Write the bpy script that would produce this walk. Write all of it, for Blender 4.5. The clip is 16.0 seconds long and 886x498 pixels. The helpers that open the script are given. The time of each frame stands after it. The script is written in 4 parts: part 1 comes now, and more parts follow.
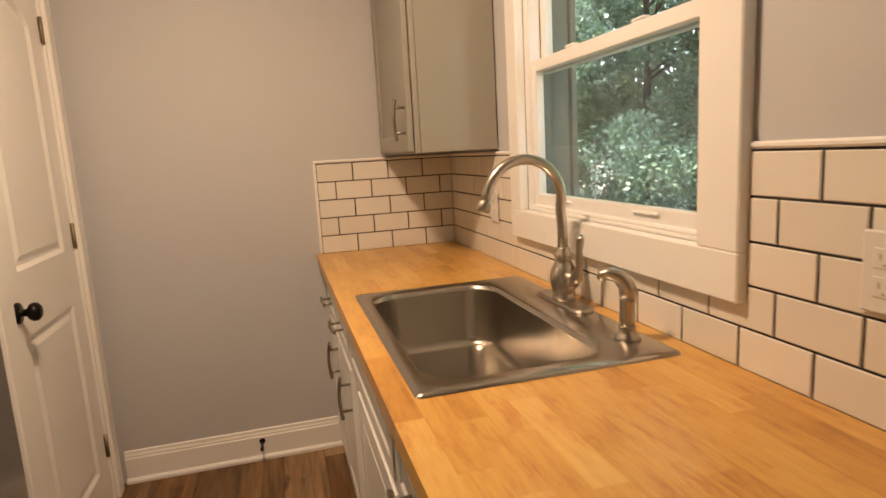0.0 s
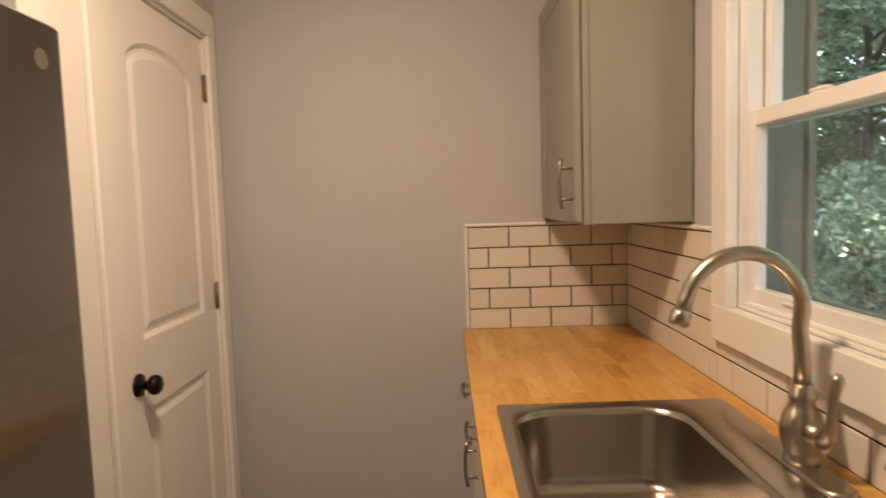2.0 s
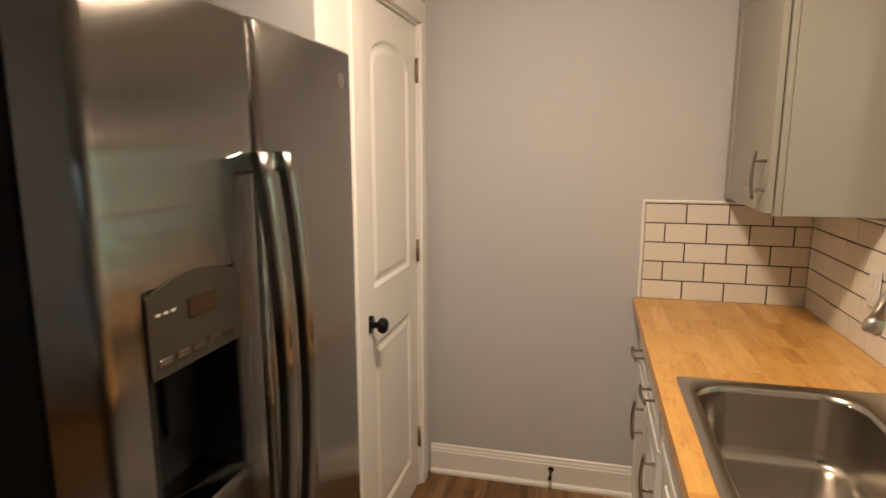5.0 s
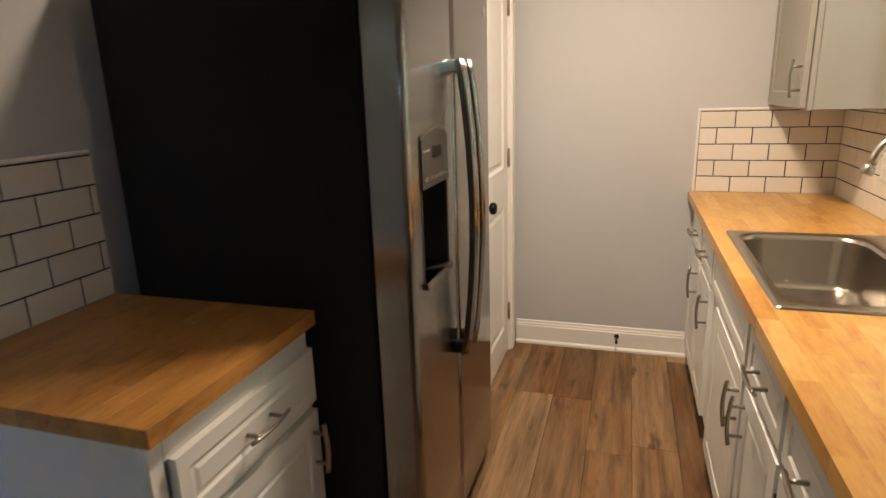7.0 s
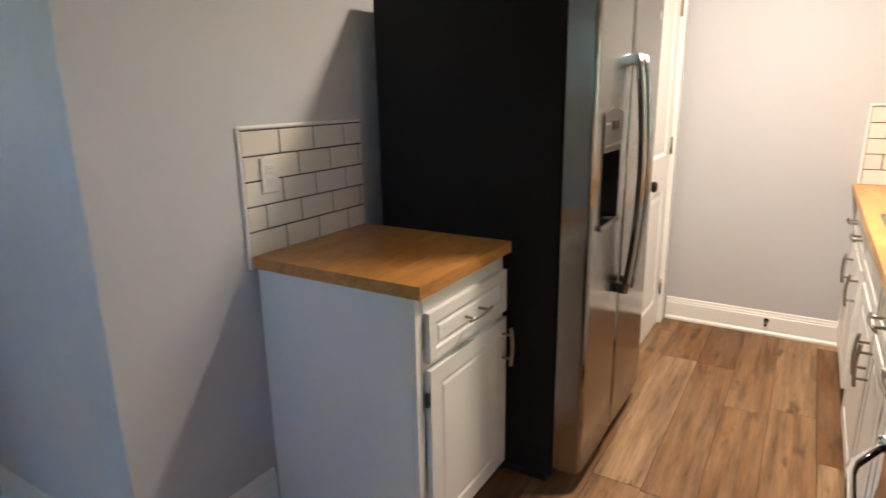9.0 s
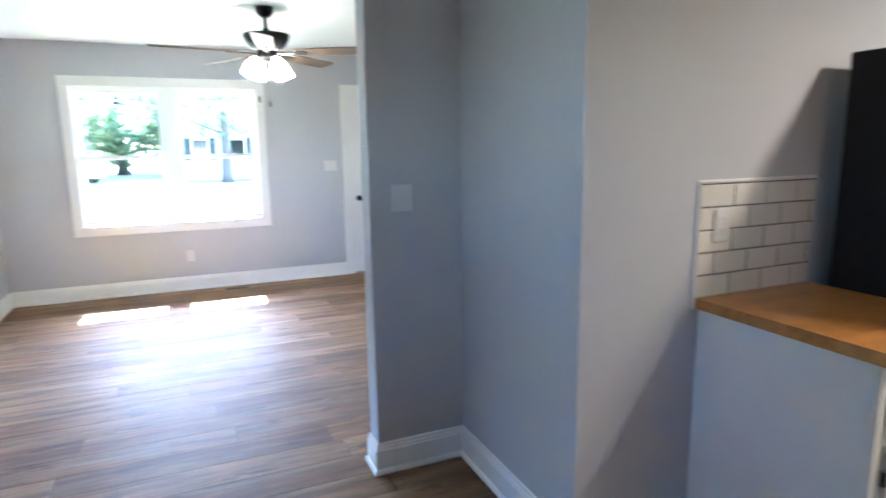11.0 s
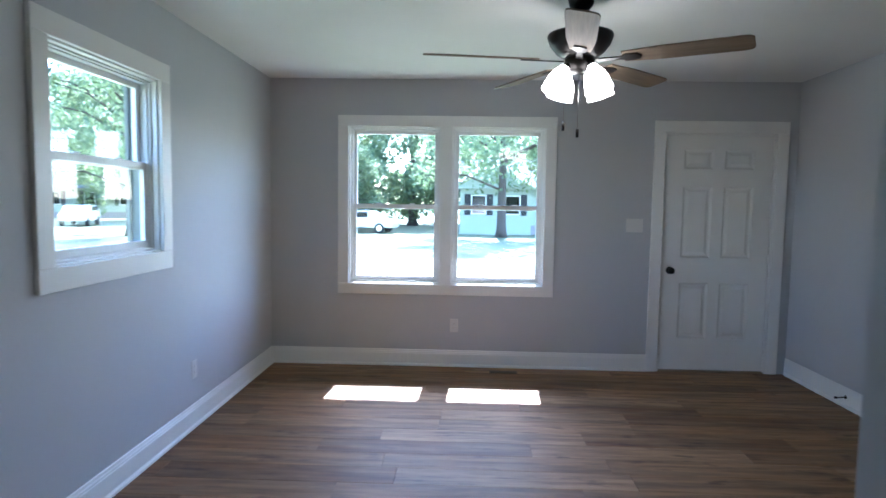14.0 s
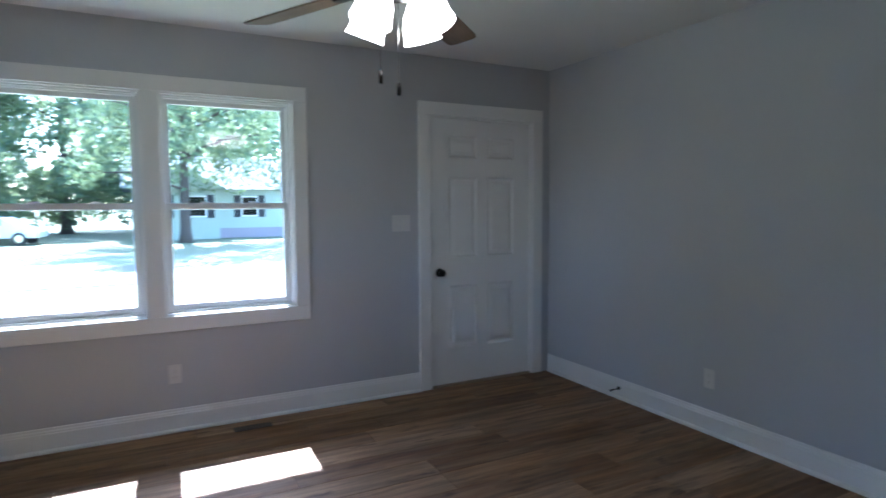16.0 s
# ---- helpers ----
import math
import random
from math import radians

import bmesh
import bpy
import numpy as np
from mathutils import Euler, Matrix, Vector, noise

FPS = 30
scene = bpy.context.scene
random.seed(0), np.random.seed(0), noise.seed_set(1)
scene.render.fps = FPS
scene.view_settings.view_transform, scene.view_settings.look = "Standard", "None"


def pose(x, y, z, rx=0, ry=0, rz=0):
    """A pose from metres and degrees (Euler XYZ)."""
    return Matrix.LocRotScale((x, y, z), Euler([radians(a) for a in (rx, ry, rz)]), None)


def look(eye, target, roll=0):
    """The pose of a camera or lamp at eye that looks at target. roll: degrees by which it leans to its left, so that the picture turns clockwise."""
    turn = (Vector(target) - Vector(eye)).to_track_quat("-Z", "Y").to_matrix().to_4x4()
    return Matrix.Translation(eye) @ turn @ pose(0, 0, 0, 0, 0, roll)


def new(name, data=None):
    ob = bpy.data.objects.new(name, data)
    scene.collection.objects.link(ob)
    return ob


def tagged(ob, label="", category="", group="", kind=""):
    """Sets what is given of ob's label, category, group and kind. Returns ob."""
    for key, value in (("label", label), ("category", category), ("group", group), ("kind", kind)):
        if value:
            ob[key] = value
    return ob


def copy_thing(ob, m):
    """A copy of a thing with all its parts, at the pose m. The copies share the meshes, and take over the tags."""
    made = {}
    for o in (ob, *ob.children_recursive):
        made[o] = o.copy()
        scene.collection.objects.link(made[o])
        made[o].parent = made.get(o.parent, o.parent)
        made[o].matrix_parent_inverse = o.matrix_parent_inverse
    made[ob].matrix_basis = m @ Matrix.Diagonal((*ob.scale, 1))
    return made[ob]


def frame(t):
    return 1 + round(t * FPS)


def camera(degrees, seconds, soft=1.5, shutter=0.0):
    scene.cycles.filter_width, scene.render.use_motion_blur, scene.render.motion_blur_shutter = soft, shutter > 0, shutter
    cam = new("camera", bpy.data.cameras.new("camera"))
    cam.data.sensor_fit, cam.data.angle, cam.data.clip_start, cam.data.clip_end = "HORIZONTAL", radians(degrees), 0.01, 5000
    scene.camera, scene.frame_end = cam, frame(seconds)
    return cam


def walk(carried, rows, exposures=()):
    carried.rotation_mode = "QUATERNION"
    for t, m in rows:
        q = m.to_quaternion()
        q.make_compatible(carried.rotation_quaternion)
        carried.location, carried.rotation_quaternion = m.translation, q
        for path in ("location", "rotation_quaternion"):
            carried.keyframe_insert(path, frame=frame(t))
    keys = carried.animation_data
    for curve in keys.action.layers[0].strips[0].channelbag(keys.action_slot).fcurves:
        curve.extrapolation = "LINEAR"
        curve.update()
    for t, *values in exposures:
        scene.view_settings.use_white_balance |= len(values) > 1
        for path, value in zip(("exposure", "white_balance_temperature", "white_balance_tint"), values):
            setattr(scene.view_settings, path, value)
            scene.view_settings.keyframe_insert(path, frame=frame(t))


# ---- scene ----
cam = camera(73.5, 16.0, shutter=0.5)
PATH = [
    (0, (-0.789, -2.662, 1.337), (-0.269, -0.759, 1.011), -3.2),
    (0.5, (-0.774, -2.542, 1.353), (-0.303, -0.62, 1.063), -3.0),
    (1, (-0.774, -2.43, 1.367), (-0.378, -0.484, 1.128), -2.8),
    (1.5, (-0.738, -2.332, 1.383), (-0.517, -0.353, 1.19), -2.5),
    (2, (-0.7, -2.287, 1.407), (-0.71, -0.293, 1.253), -1.8),
    (2.5, (-0.702, -2.269, 1.451), (-0.894, -0.282, 1.319), -0.7),
    (3, (-0.718, -2.267, 1.51), (-1.055, -0.301, 1.365), -1.2),
    (5.5, (-0.872, -2.703, 1.541), (-1.391, -0.814, 1.142), 0.2),
    (6, (-0.896, -2.894, 1.506), (-1.474, -1.033, 1.056), -0.0),
    (6.5, (-0.925, -3.068, 1.481), (-1.511, -1.222, 0.98), -0.6),
    (7, (-0.952, -3.226, 1.45), (-1.53, -1.383, 0.932), -1.8),
    (7.5, (-0.966, -3.383, 1.427), (-1.575, -1.551, 0.907), -1.9),
    (8, (-0.922, -3.514, 1.397), (-1.658, -1.728, 0.879), -1.1),
    (8.2, (-0.899, -3.564, 1.39), (-1.691, -1.802, 0.873), -1.0),
    (10.3, (-0.828, -4.042, 1.461), (-2.362, -2.833, 1.033), -1.5),
    (10.5, (-0.816, -4.069, 1.453), (-2.446, -2.983, 1.051), -1.5),
    (11, (-0.842, -4.139, 1.455), (-2.651, -3.359, 1.108), -0.8),
    (11.5, (-1.072, -4.072, 1.381), (-2.997, -3.608, 1.099), -0.7),
    (12, (-1.325, -4.052, 1.381), (-3.3, -3.844, 1.145), -0.5),
    (12.5, (-1.5, -4.043, 1.373), (-3.492, -4.015, 1.19), -0.3),
    (13, (-1.784, -4.055, 1.387), (-3.776, -4.146, 1.23), -0.1),
    (13.5, (-2.07, -4.07, 1.39), (-4.061, -4.193, 1.244), 0.4),
    (14, (-2.386, -4.085, 1.399), (-4.379, -4.151, 1.247), 0.9),
    (14.5, (-2.73, -4.176, 1.383), (-4.722, -4.063, 1.242), 0.8),
    (15, (-3.06, -4.26, 1.392), (-5.023, -3.906, 1.248), -0.2),
    (15.5, (-3.347, -4.334, 1.384), (-5.236, -3.694, 1.236), -0.2),
    (16, (-3.542, -4.345, 1.368), (-5.309, -3.419, 1.221), -0.3),
]
EXPOSURES = [(0, 4.6, 7350, 19), (0.5, 4.42, 7350, 19), (1.0, 4.35, 7200, 19), (2.0, 4.35, 7050, 19), (3.2, 4.36, 6900, 19), (5.5, 4.77, 6250, 12), (8.2, 5.5, 5900, 10), (10.3, 6.2, 5100, 10), (11.0, 5.98, 5050, 10), (12.0, 5.25, 5070, 11), (12.5, 5.0, 5070, 11), (13.5, 4.45, 5000, 12), (14.5, 4.05, 4980, 12), (16, 3.85, 4930, 12)]
walk(cam, [(t, look(eye, target, roll)) for t, eye, target, roll in PATH], EXPOSURES)


# ---- world, sun and lights ----
SUN_EL, SUN_SIDE = radians(49.5), -0.055
world = bpy.data.worlds.new("sky")
scene.world = world
world.use_nodes = True
wn = world.node_tree
sky = wn.nodes.new("ShaderNodeTexSky")
sky.sky_type, sky.sun_disc = "NISHITA", False
sky.sun_elevation, sky.sun_rotation = SUN_EL, radians(273)
wn.links.new(sky.outputs[0], wn.nodes["Background"].inputs[0])
wn.nodes["Background"].inputs[1].default_value = 0.15

sun = new("sun", bpy.data.lights.new("sun", "SUN"))
sun.data.energy, sun.data.angle, sun.data.color = 3.4, radians(0.5), (1.0, 0.95, 0.87)
sun.matrix_world = look((0, 0, 0), (math.cos(SUN_EL), math.cos(SUN_EL) * SUN_SIDE, -math.sin(SUN_EL)))


KITCHEN_LAMP = (-0.95, -1.48, 2.375)
lamp = new("kitchen_lamp", bpy.data.lights.new("kitchen_lamp", "AREA"))
lamp.data.shape, lamp.data.size = "DISK", 0.24
lamp.data.energy, lamp.data.color = 1.2, (1.0, 0.76, 0.52)
lamp.matrix_world = look(KITCHEN_LAMP, (KITCHEN_LAMP[0] + 0.08, KITCHEN_LAMP[1] + 0.20, KITCHEN_LAMP[2] - 1.0))

# ---- materials ----


def material(name, colour, rough=0.5, metal=0.0, spec=0.5, coat=0.0):
    m = bpy.data.materials.new(name)
    m.use_nodes = True
    b = m.node_tree.nodes["Principled BSDF"]
    b.inputs["Base Color"].default_value = (*colour, 1)
    b.inputs["Roughness"].default_value, b.inputs["Metallic"].default_value = rough, metal
    b.inputs["Specular IOR Level"].default_value, b.inputs["Coat Weight"].default_value = spec, coat
    return m


class Nodes:
    """Short hand for wiring one material."""

    def __init__(self, m):
        self.t, self.b = m.node_tree, m.node_tree.nodes["Principled BSDF"]

    def add(self, kind, **values):
        n = self.t.nodes.new(kind)
        for k, v in values.items():
            n.inputs[k.replace("_", " ")].default_value = v
        return n

    def link(self, a, b):
        self.t.links.new(a, b)

    def coords(self, scale, kind="Object"):
        c, m = self.t.nodes.new("ShaderNodeTexCoord"), self.t.nodes.new("ShaderNodeMapping")
        m.inputs["Scale"].default_value = scale
        self.link(c.outputs[kind], m.inputs["Vector"])
        return m.outputs[0]

    def noise(self, scale, vector=None, detail=4.0, rough=0.55):
        n = self.add("ShaderNodeTexNoise", Scale=scale, Detail=detail, Roughness=rough)
        if vector:
            self.link(vector, n.inputs["Vector"])
        return n.outputs["Fac"]

    def ramp(self, fac, stops):
        n = self.t.nodes.new("ShaderNodeValToRGB")
        e = n.color_ramp.elements
        while len(e) < len(stops):
            e.new(0.5)
        for el, (p, c) in zip(e, stops):
            el.position, el.color = p, (*c, 1)
        self.link(fac, n.inputs[0])
        return n.outputs[0]

    def mix(self, fac, a, b, mode="MIX"):
        n = self.t.nodes.new("ShaderNodeMix")
        n.data_type, n.blend_type = "RGBA", mode
        for v, k in ((fac, 0), (a, 6), (b, 7)):
            if isinstance(v, (int, float)):
                n.inputs[k].default_value = v
            elif isinstance(v, tuple):
                n.inputs[k].default_value = (*v, 1)
            else:
                self.link(v, n.inputs[k])
        return n.outputs[2]

    def colour(self, c):
        self.link(c, self.b.inputs["Base Color"])

    def rough(self, fac, lo, hi):
        n = self.add("ShaderNodeMapRange")
        n.inputs["To Min"].default_value, n.inputs["To Max"].default_value = lo, hi
        self.link(fac, n.inputs["Value"])
        self.link(n.outputs[0], self.b.inputs["Roughness"])

    def bump(self, fac, strength, distance=0.002):
        n = self.add("ShaderNodeBump", Strength=strength, Distance=distance)
        self.link(fac, n.inputs["Height"])
        self.link(n.outputs[0], self.b.inputs["Normal"])


def painted(name, colour, rough, grain=180.0, relief=0.12, vary=0.06):
    """Rolled or brushed paint: fine relief, faint blotches."""
    m = material(name, colour, rough)
    n = Nodes(m)
    v = n.coords((1, 1, 1))
    big = n.noise(1.7, v, 3)
    dark = tuple(c * (1 - vary) for c in colour)
    n.colour(n.mix(big, dark, tuple(min(1, c * (1 + vary * 0.6)) for c in colour)))
    n.bump(n.noise(grain, v, 2), relief, 0.001)
    n.rough(n.noise(6, v, 3), rough - 0.06, rough + 0.08)
    return m


M_WALL = painted("grey_wall_paint", (0.515, 0.520, 0.538), 0.62)
M_CEIL = painted("ceiling_paint", (0.78, 0.78, 0.77), 0.85, 90, 0.25)
M_TRIM = painted("white_trim_paint", (0.82, 0.81, 0.785), 0.32, 60, 0.05, 0.03)
M_CAB = painted("white_cabinet_paint", (0.79, 0.79, 0.775), 0.38, 70, 0.06, 0.04)
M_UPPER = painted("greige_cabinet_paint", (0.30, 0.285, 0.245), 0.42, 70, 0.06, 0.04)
M_PLATE = material("white_plastic", (0.68, 0.67, 0.65), 0.38)
M_SLOT = material("slot_dark", (0.06, 0.045, 0.035), 0.6)
M_OUTSLOT = material("socket_slot", (0.34, 0.31, 0.27), 0.6)
M_VINYL = painted("white_vinyl", (0.80, 0.80, 0.79), 0.3, 40, 0.03, 0.02)
M_OUTER = painted("weathered_outer_paint", (0.17, 0.185, 0.165), 0.6, 90, 0.1, 0.1)
M_BLACKKNOB = material("oil_rubbed_bronze", (0.012, 0.010, 0.009), 0.38, 0.7)
M_HINGE = material("aged_hinge_metal", (0.34, 0.27, 0.20), 0.45, 0.8)
M_DARKHINGE = material("dark_hinge_metal", (0.03, 0.028, 0.026), 0.45, 0.8)
M_RUBBER = material("black_rubber", (0.02, 0.02, 0.02), 0.7)
M_GROUT = painted("dark_grout", (0.025, 0.025, 0.027), 0.9, 300, 0.3)
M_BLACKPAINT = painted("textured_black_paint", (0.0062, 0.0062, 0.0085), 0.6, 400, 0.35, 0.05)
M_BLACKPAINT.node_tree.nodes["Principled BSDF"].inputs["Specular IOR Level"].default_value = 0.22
M_BLACKPLASTIC = material("black_plastic", (0.012, 0.012, 0.013), 0.35)
M_BLACKGLASS = material("black_glass", (0.006, 0.006, 0.007), 0.06, coat=0.6)
M_PANELGREY = material("dispenser_panel", (0.075, 0.070, 0.062), 0.38, 0.6)
M_LED = material("display_dark", (0.02, 0.015, 0.012), 0.15)
M_LEGEND = material("panel_legend", (0.7, 0.7, 0.68), 0.5)
M_CHROME = material("chrome", (0.75, 0.75, 0.74), 0.12, 1.0)
M_SOIL = painted("vent_brown", (0.038, 0.026, 0.019), 0.5)


def tile_material():
    m = material("white_glazed_tile", (0.78, 0.74, 0.67), 0.16)
    n = Nodes(m)
    info = n.t.nodes.new("ShaderNodeObjectInfo")
    n.colour(n.mix(info.outputs["Random"], (0.69, 0.655, 0.59), (0.76, 0.72, 0.655)))
    v = n.coords((1, 1, 1))
    n.bump(n.noise(14, v, 2), 0.08, 0.004)
    n.rough(n.noise(9, v, 3), 0.10, 0.24)
    return m


M_TILE = tile_material()


def brushed(name, colour, rough, along, lo=0.04, aniso=0.0, relief=0.05, fine=260):
    """Brushed metal: fine streaks drawn out along one axis."""
    m = material(name, colour, rough, 1.0)
    n = Nodes(m)
    scale = [fine, fine, fine]
    scale[along] = 3
    streak = n.noise(1.0, n.coords(tuple(scale)), 3)
    blot = n.noise(3.0, n.coords((1, 1, 1)), 3)
    n.colour(n.mix(streak, tuple(c * 0.86 for c in colour), colour))
    mixed = n.mix(0.5, streak, blot)
    n.rough(mixed, rough - lo, rough + lo)
    n.bump(streak, relief, 0.0005)
    if aniso:
        tan = n.t.nodes.new("ShaderNodeTangent")
        tan.direction_type, tan.axis = "RADIAL", "Z"
        n.link(tan.outputs[0], n.b.inputs["Tangent"])
        n.b.inputs["Anisotropic"].default_value, n.b.inputs["Anisotropic Rotation"].default_value = aniso, 0.0
    return m


M_STEEL = brushed("brushed_stainless", (0.31, 0.295, 0.277), 0.13, 2, lo=0.015, aniso=1.0, relief=1.0, fine=700)
M_STEEL.node_tree.nodes["Principled BSDF"].inputs["Coat Weight"].default_value = 0.25
M_STEEL.node_tree.nodes["Principled BSDF"].inputs["Coat Roughness"].default_value = 0.07
M_SINK = brushed("sink_stainless", (0.50, 0.46, 0.41), 0.255, 1, relief=0.006)
M_NICKEL = brushed("brushed_nickel", (0.52, 0.475, 0.415), 0.32, 2)
M_PULL = brushed("aged_nickel_pull", (0.40, 0.36, 0.31), 0.28, 2)


def stave_material(name, tones):
    """Oiled hardwood staves, honey to amber, one tone for each."""
    m = material(name, (0.5, 0.28, 0.1), 0.35)
    n = Nodes(m)
    info = n.t.nodes.new("ShaderNodeObjectInfo")
    c = n.t.nodes.new("ShaderNodeTexCoord")
    shift = n.add("ShaderNodeVectorMath")
    shift.operation = "MULTIPLY_ADD"
    n.link(info.outputs["Random"], shift.inputs[0])
    shift.inputs[1].default_value = (23, 47, 11)
    n.link(c.outputs["Object"], shift.inputs[2])

    def stretched(v):
        mp = n.add("ShaderNodeMapping", Scale=v)
        n.link(shift.outputs[0], mp.inputs["Vector"])
        return mp.outputs[0]
    grain = n.noise(1.0, stretched((110, 9, 110)), 5, 0.66)
    fleck = n.noise(1.0, stretched((34, 8.5, 34)), 5, 0.68)
    tone = n.ramp(info.outputs["Random"], tones)
    col = n.mix(0.5, tone, n.ramp(grain, [(0.3, (0.40, 0.36, 0.32)), (0.62, (0.58, 0.57, 0.56))]), "OVERLAY")
    col = n.mix(0.5, col, n.ramp(fleck, [(0.33, (0.24, 0.18, 0.13)), (0.46, (0.50, 0.48, 0.45)), (0.66, (0.64, 0.64, 0.64))]), "OVERLAY")
    n.colour(col)
    n.rough(fleck, 0.24, 0.40)
    n.bump(grain, 0.05, 0.0005)
    return m


M_BLOCK = stave_material("butcher_block", [(0.0, (0.50, 0.255, 0.062)), (0.15, (0.57, 0.312, 0.082)), (0.8, (0.62, 0.358, 0.102)), (1.0, (0.69, 0.430, 0.150))])
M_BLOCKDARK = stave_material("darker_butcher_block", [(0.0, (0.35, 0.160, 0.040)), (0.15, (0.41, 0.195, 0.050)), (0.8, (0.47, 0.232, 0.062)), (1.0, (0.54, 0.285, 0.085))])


def plank_material():
    """Vinyl oak planks, one tone for each."""
    m = material("oak_plank", (0.2, 0.12, 0.07), 0.4)
    n = Nodes(m)
    info = n.t.nodes.new("ShaderNodeObjectInfo")
    c = n.t.nodes.new("ShaderNodeTexCoord")
    shift = n.add("ShaderNodeVectorMath")
    shift.operation = "MULTIPLY_ADD"
    n.link(info.outputs["Random"], shift.inputs[0])
    shift.inputs[1].default_value = (37, 61, 0)
    n.link(c.outputs["Object"], shift.inputs[2])

    def stretched(s):
        mp = n.add("ShaderNodeMapping", Scale=s)
        n.link(shift.outputs[0], mp.inputs["Vector"])
        return mp.outputs[0]
    grain = n.noise(1.0, stretched((110, 3.5, 1)), 5, 0.62)
    broad = n.noise(1.0, stretched((19, 1.5, 1)), 6, 0.68)
    knots = n.noise(1.0, stretched((12, 3.2, 1)), 3, 0.6)
    tone = n.ramp(info.outputs["Random"], [(0.0, (0.135, 0.064, 0.025)), (0.35, (0.205, 0.106, 0.044)), (0.7, (0.250, 0.142, 0.066)), (1.0, (0.315, 0.203, 0.114))])
    patch = n.noise(1.0, stretched((7, 1.1, 1)), 3, 0.6)
    tone = n.mix(n.ramp(patch, [(0.42, (0, 0, 0)), (0.60, (0.7, 0.7, 0.7))]), tone, (0.200, 0.128, 0.070))
    col = n.mix(0.75, tone, n.ramp(broad, [(0.34, (0.19, 0.175, 0.165)), (0.63, (0.73, 0.73, 0.72))]), "OVERLAY")
    col = n.mix(0.55, col, n.ramp(grain, [(0.3, (0.36, 0.35, 0.34)), (0.65, (0.57, 0.57, 0.57))]), "OVERLAY")
    col = n.mix(n.ramp(knots, [(0.60, (0, 0, 0)), (0.72, (0.8, 0.8, 0.8))]), col, (0.06, 0.03, 0.018))
    n.colour(col)
    n.rough(grain, 0.43, 0.70)
    n.b.inputs["Specular IOR Level"].default_value = 0.30
    n.bump(grain, 0.25, 0.0008)
    return m


M_PLANK = plank_material()


def glass_material():
    m = material("window_glass", (1, 1, 1), 0.0)
    t = m.node_tree
    t.nodes.remove(t.nodes["Principled BSDF"])
    out = t.nodes["Material Output"]
    clear, gloss, fres, mix = (t.nodes.new(k) for k in ("ShaderNodeBsdfTransparent", "ShaderNodeBsdfGlossy", "ShaderNodeFresnel", "ShaderNodeMixShader"))
    clear.inputs[0].default_value = (0.95, 0.97, 0.96, 1)
    gloss.inputs["Roughness"].default_value = 0.02
    fres.inputs[0].default_value = 1.5
    t.links.new(fres.outputs[0], mix.inputs[0])
    t.links.new(clear.outputs[0], mix.inputs[1])
    t.links.new(gloss.outputs[0], mix.inputs[2])
    t.links.new(mix.outputs[0], out.inputs[0])
    return m


M_GLASS = glass_material()


def screen_material():
    """Fine woven insect screen: mostly see-through, a grey veil."""
    m = material("insect_screen", (0.3, 0.3, 0.3), 0.8)
    t = m.node_tree
    clear, tr, m1, m2 = (t.nodes.new(k) for k in ("ShaderNodeBsdfTransparent", "ShaderNodeBsdfTranslucent", "ShaderNodeMixShader", "ShaderNodeMixShader"))
    clear.inputs[0].default_value = (0.96, 0.96, 0.96, 1)
    tr.inputs[0].default_value = (0.36, 0.38, 0.38, 1)
    m1.inputs[0].default_value, m2.inputs[0].default_value = 0.5, 0.16
    t.links.new(t.nodes["Principled BSDF"].outputs[0], m1.inputs[1])
    t.links.new(tr.outputs[0], m1.inputs[2])
    t.links.new(clear.outputs[0], m2.inputs[1])
    t.links.new(m1.outputs[0], m2.inputs[2])
    t.links.new(m2.outputs[0], t.nodes["Material Output"].inputs[0])
    return m


M_SCREEN = screen_material()


def glowing(name, colour, strength):
    m = material(name, (0.85, 0.83, 0.8), 0.4)
    b = m.node_tree.nodes["Principled BSDF"]
    b.inputs["Emission Color"].default_value, b.inputs["Emission Strength"].default_value = (*colour, 1), strength
    return m


M_GLOBE = glowing("lit_frosted_glass", (1.0, 0.86, 0.66), 0.8)


def leaf_material(name, a, b):
    m = material(name, a, 0.55)
    n = Nodes(m)
    geo = n.t.nodes.new("ShaderNodeNewGeometry")
    col = n.ramp(geo.outputs["Random Per Island"], [(0.0, a), (1.0, b)])
    n.colour(col)
    tr = n.t.nodes.new("ShaderNodeBsdfTranslucent")
    n.link(col, tr.inputs[0])
    mx = n.t.nodes.new("ShaderNodeMixShader")
    mx.inputs[0].default_value = 0.5
    n.link(n.b.outputs[0], mx.inputs[1])
    n.link(tr.outputs[0], mx.inputs[2])
    n.link(mx.outputs[0], n.t.nodes["Material Output"].inputs[0])
    return m


M_LEAF = leaf_material("leaves", (0.10, 0.155, 0.085), (0.25, 0.31, 0.15))
M_LEAFDARK = leaf_material("shaded_wood_leaves", (0.080, 0.140, 0.092), (0.23, 0.33, 0.225))


def rough_ground(name, a, b, scale):
    m = material(name, a, 0.9)
    n = Nodes(m)
    v = n.coords((1, 1, 1))
    n.colour(n.mix(n.noise(scale, v, 5, 0.65), a, b))
    n.bump(n.noise(scale * 30, v, 3), 0.5, 0.02)
    return m


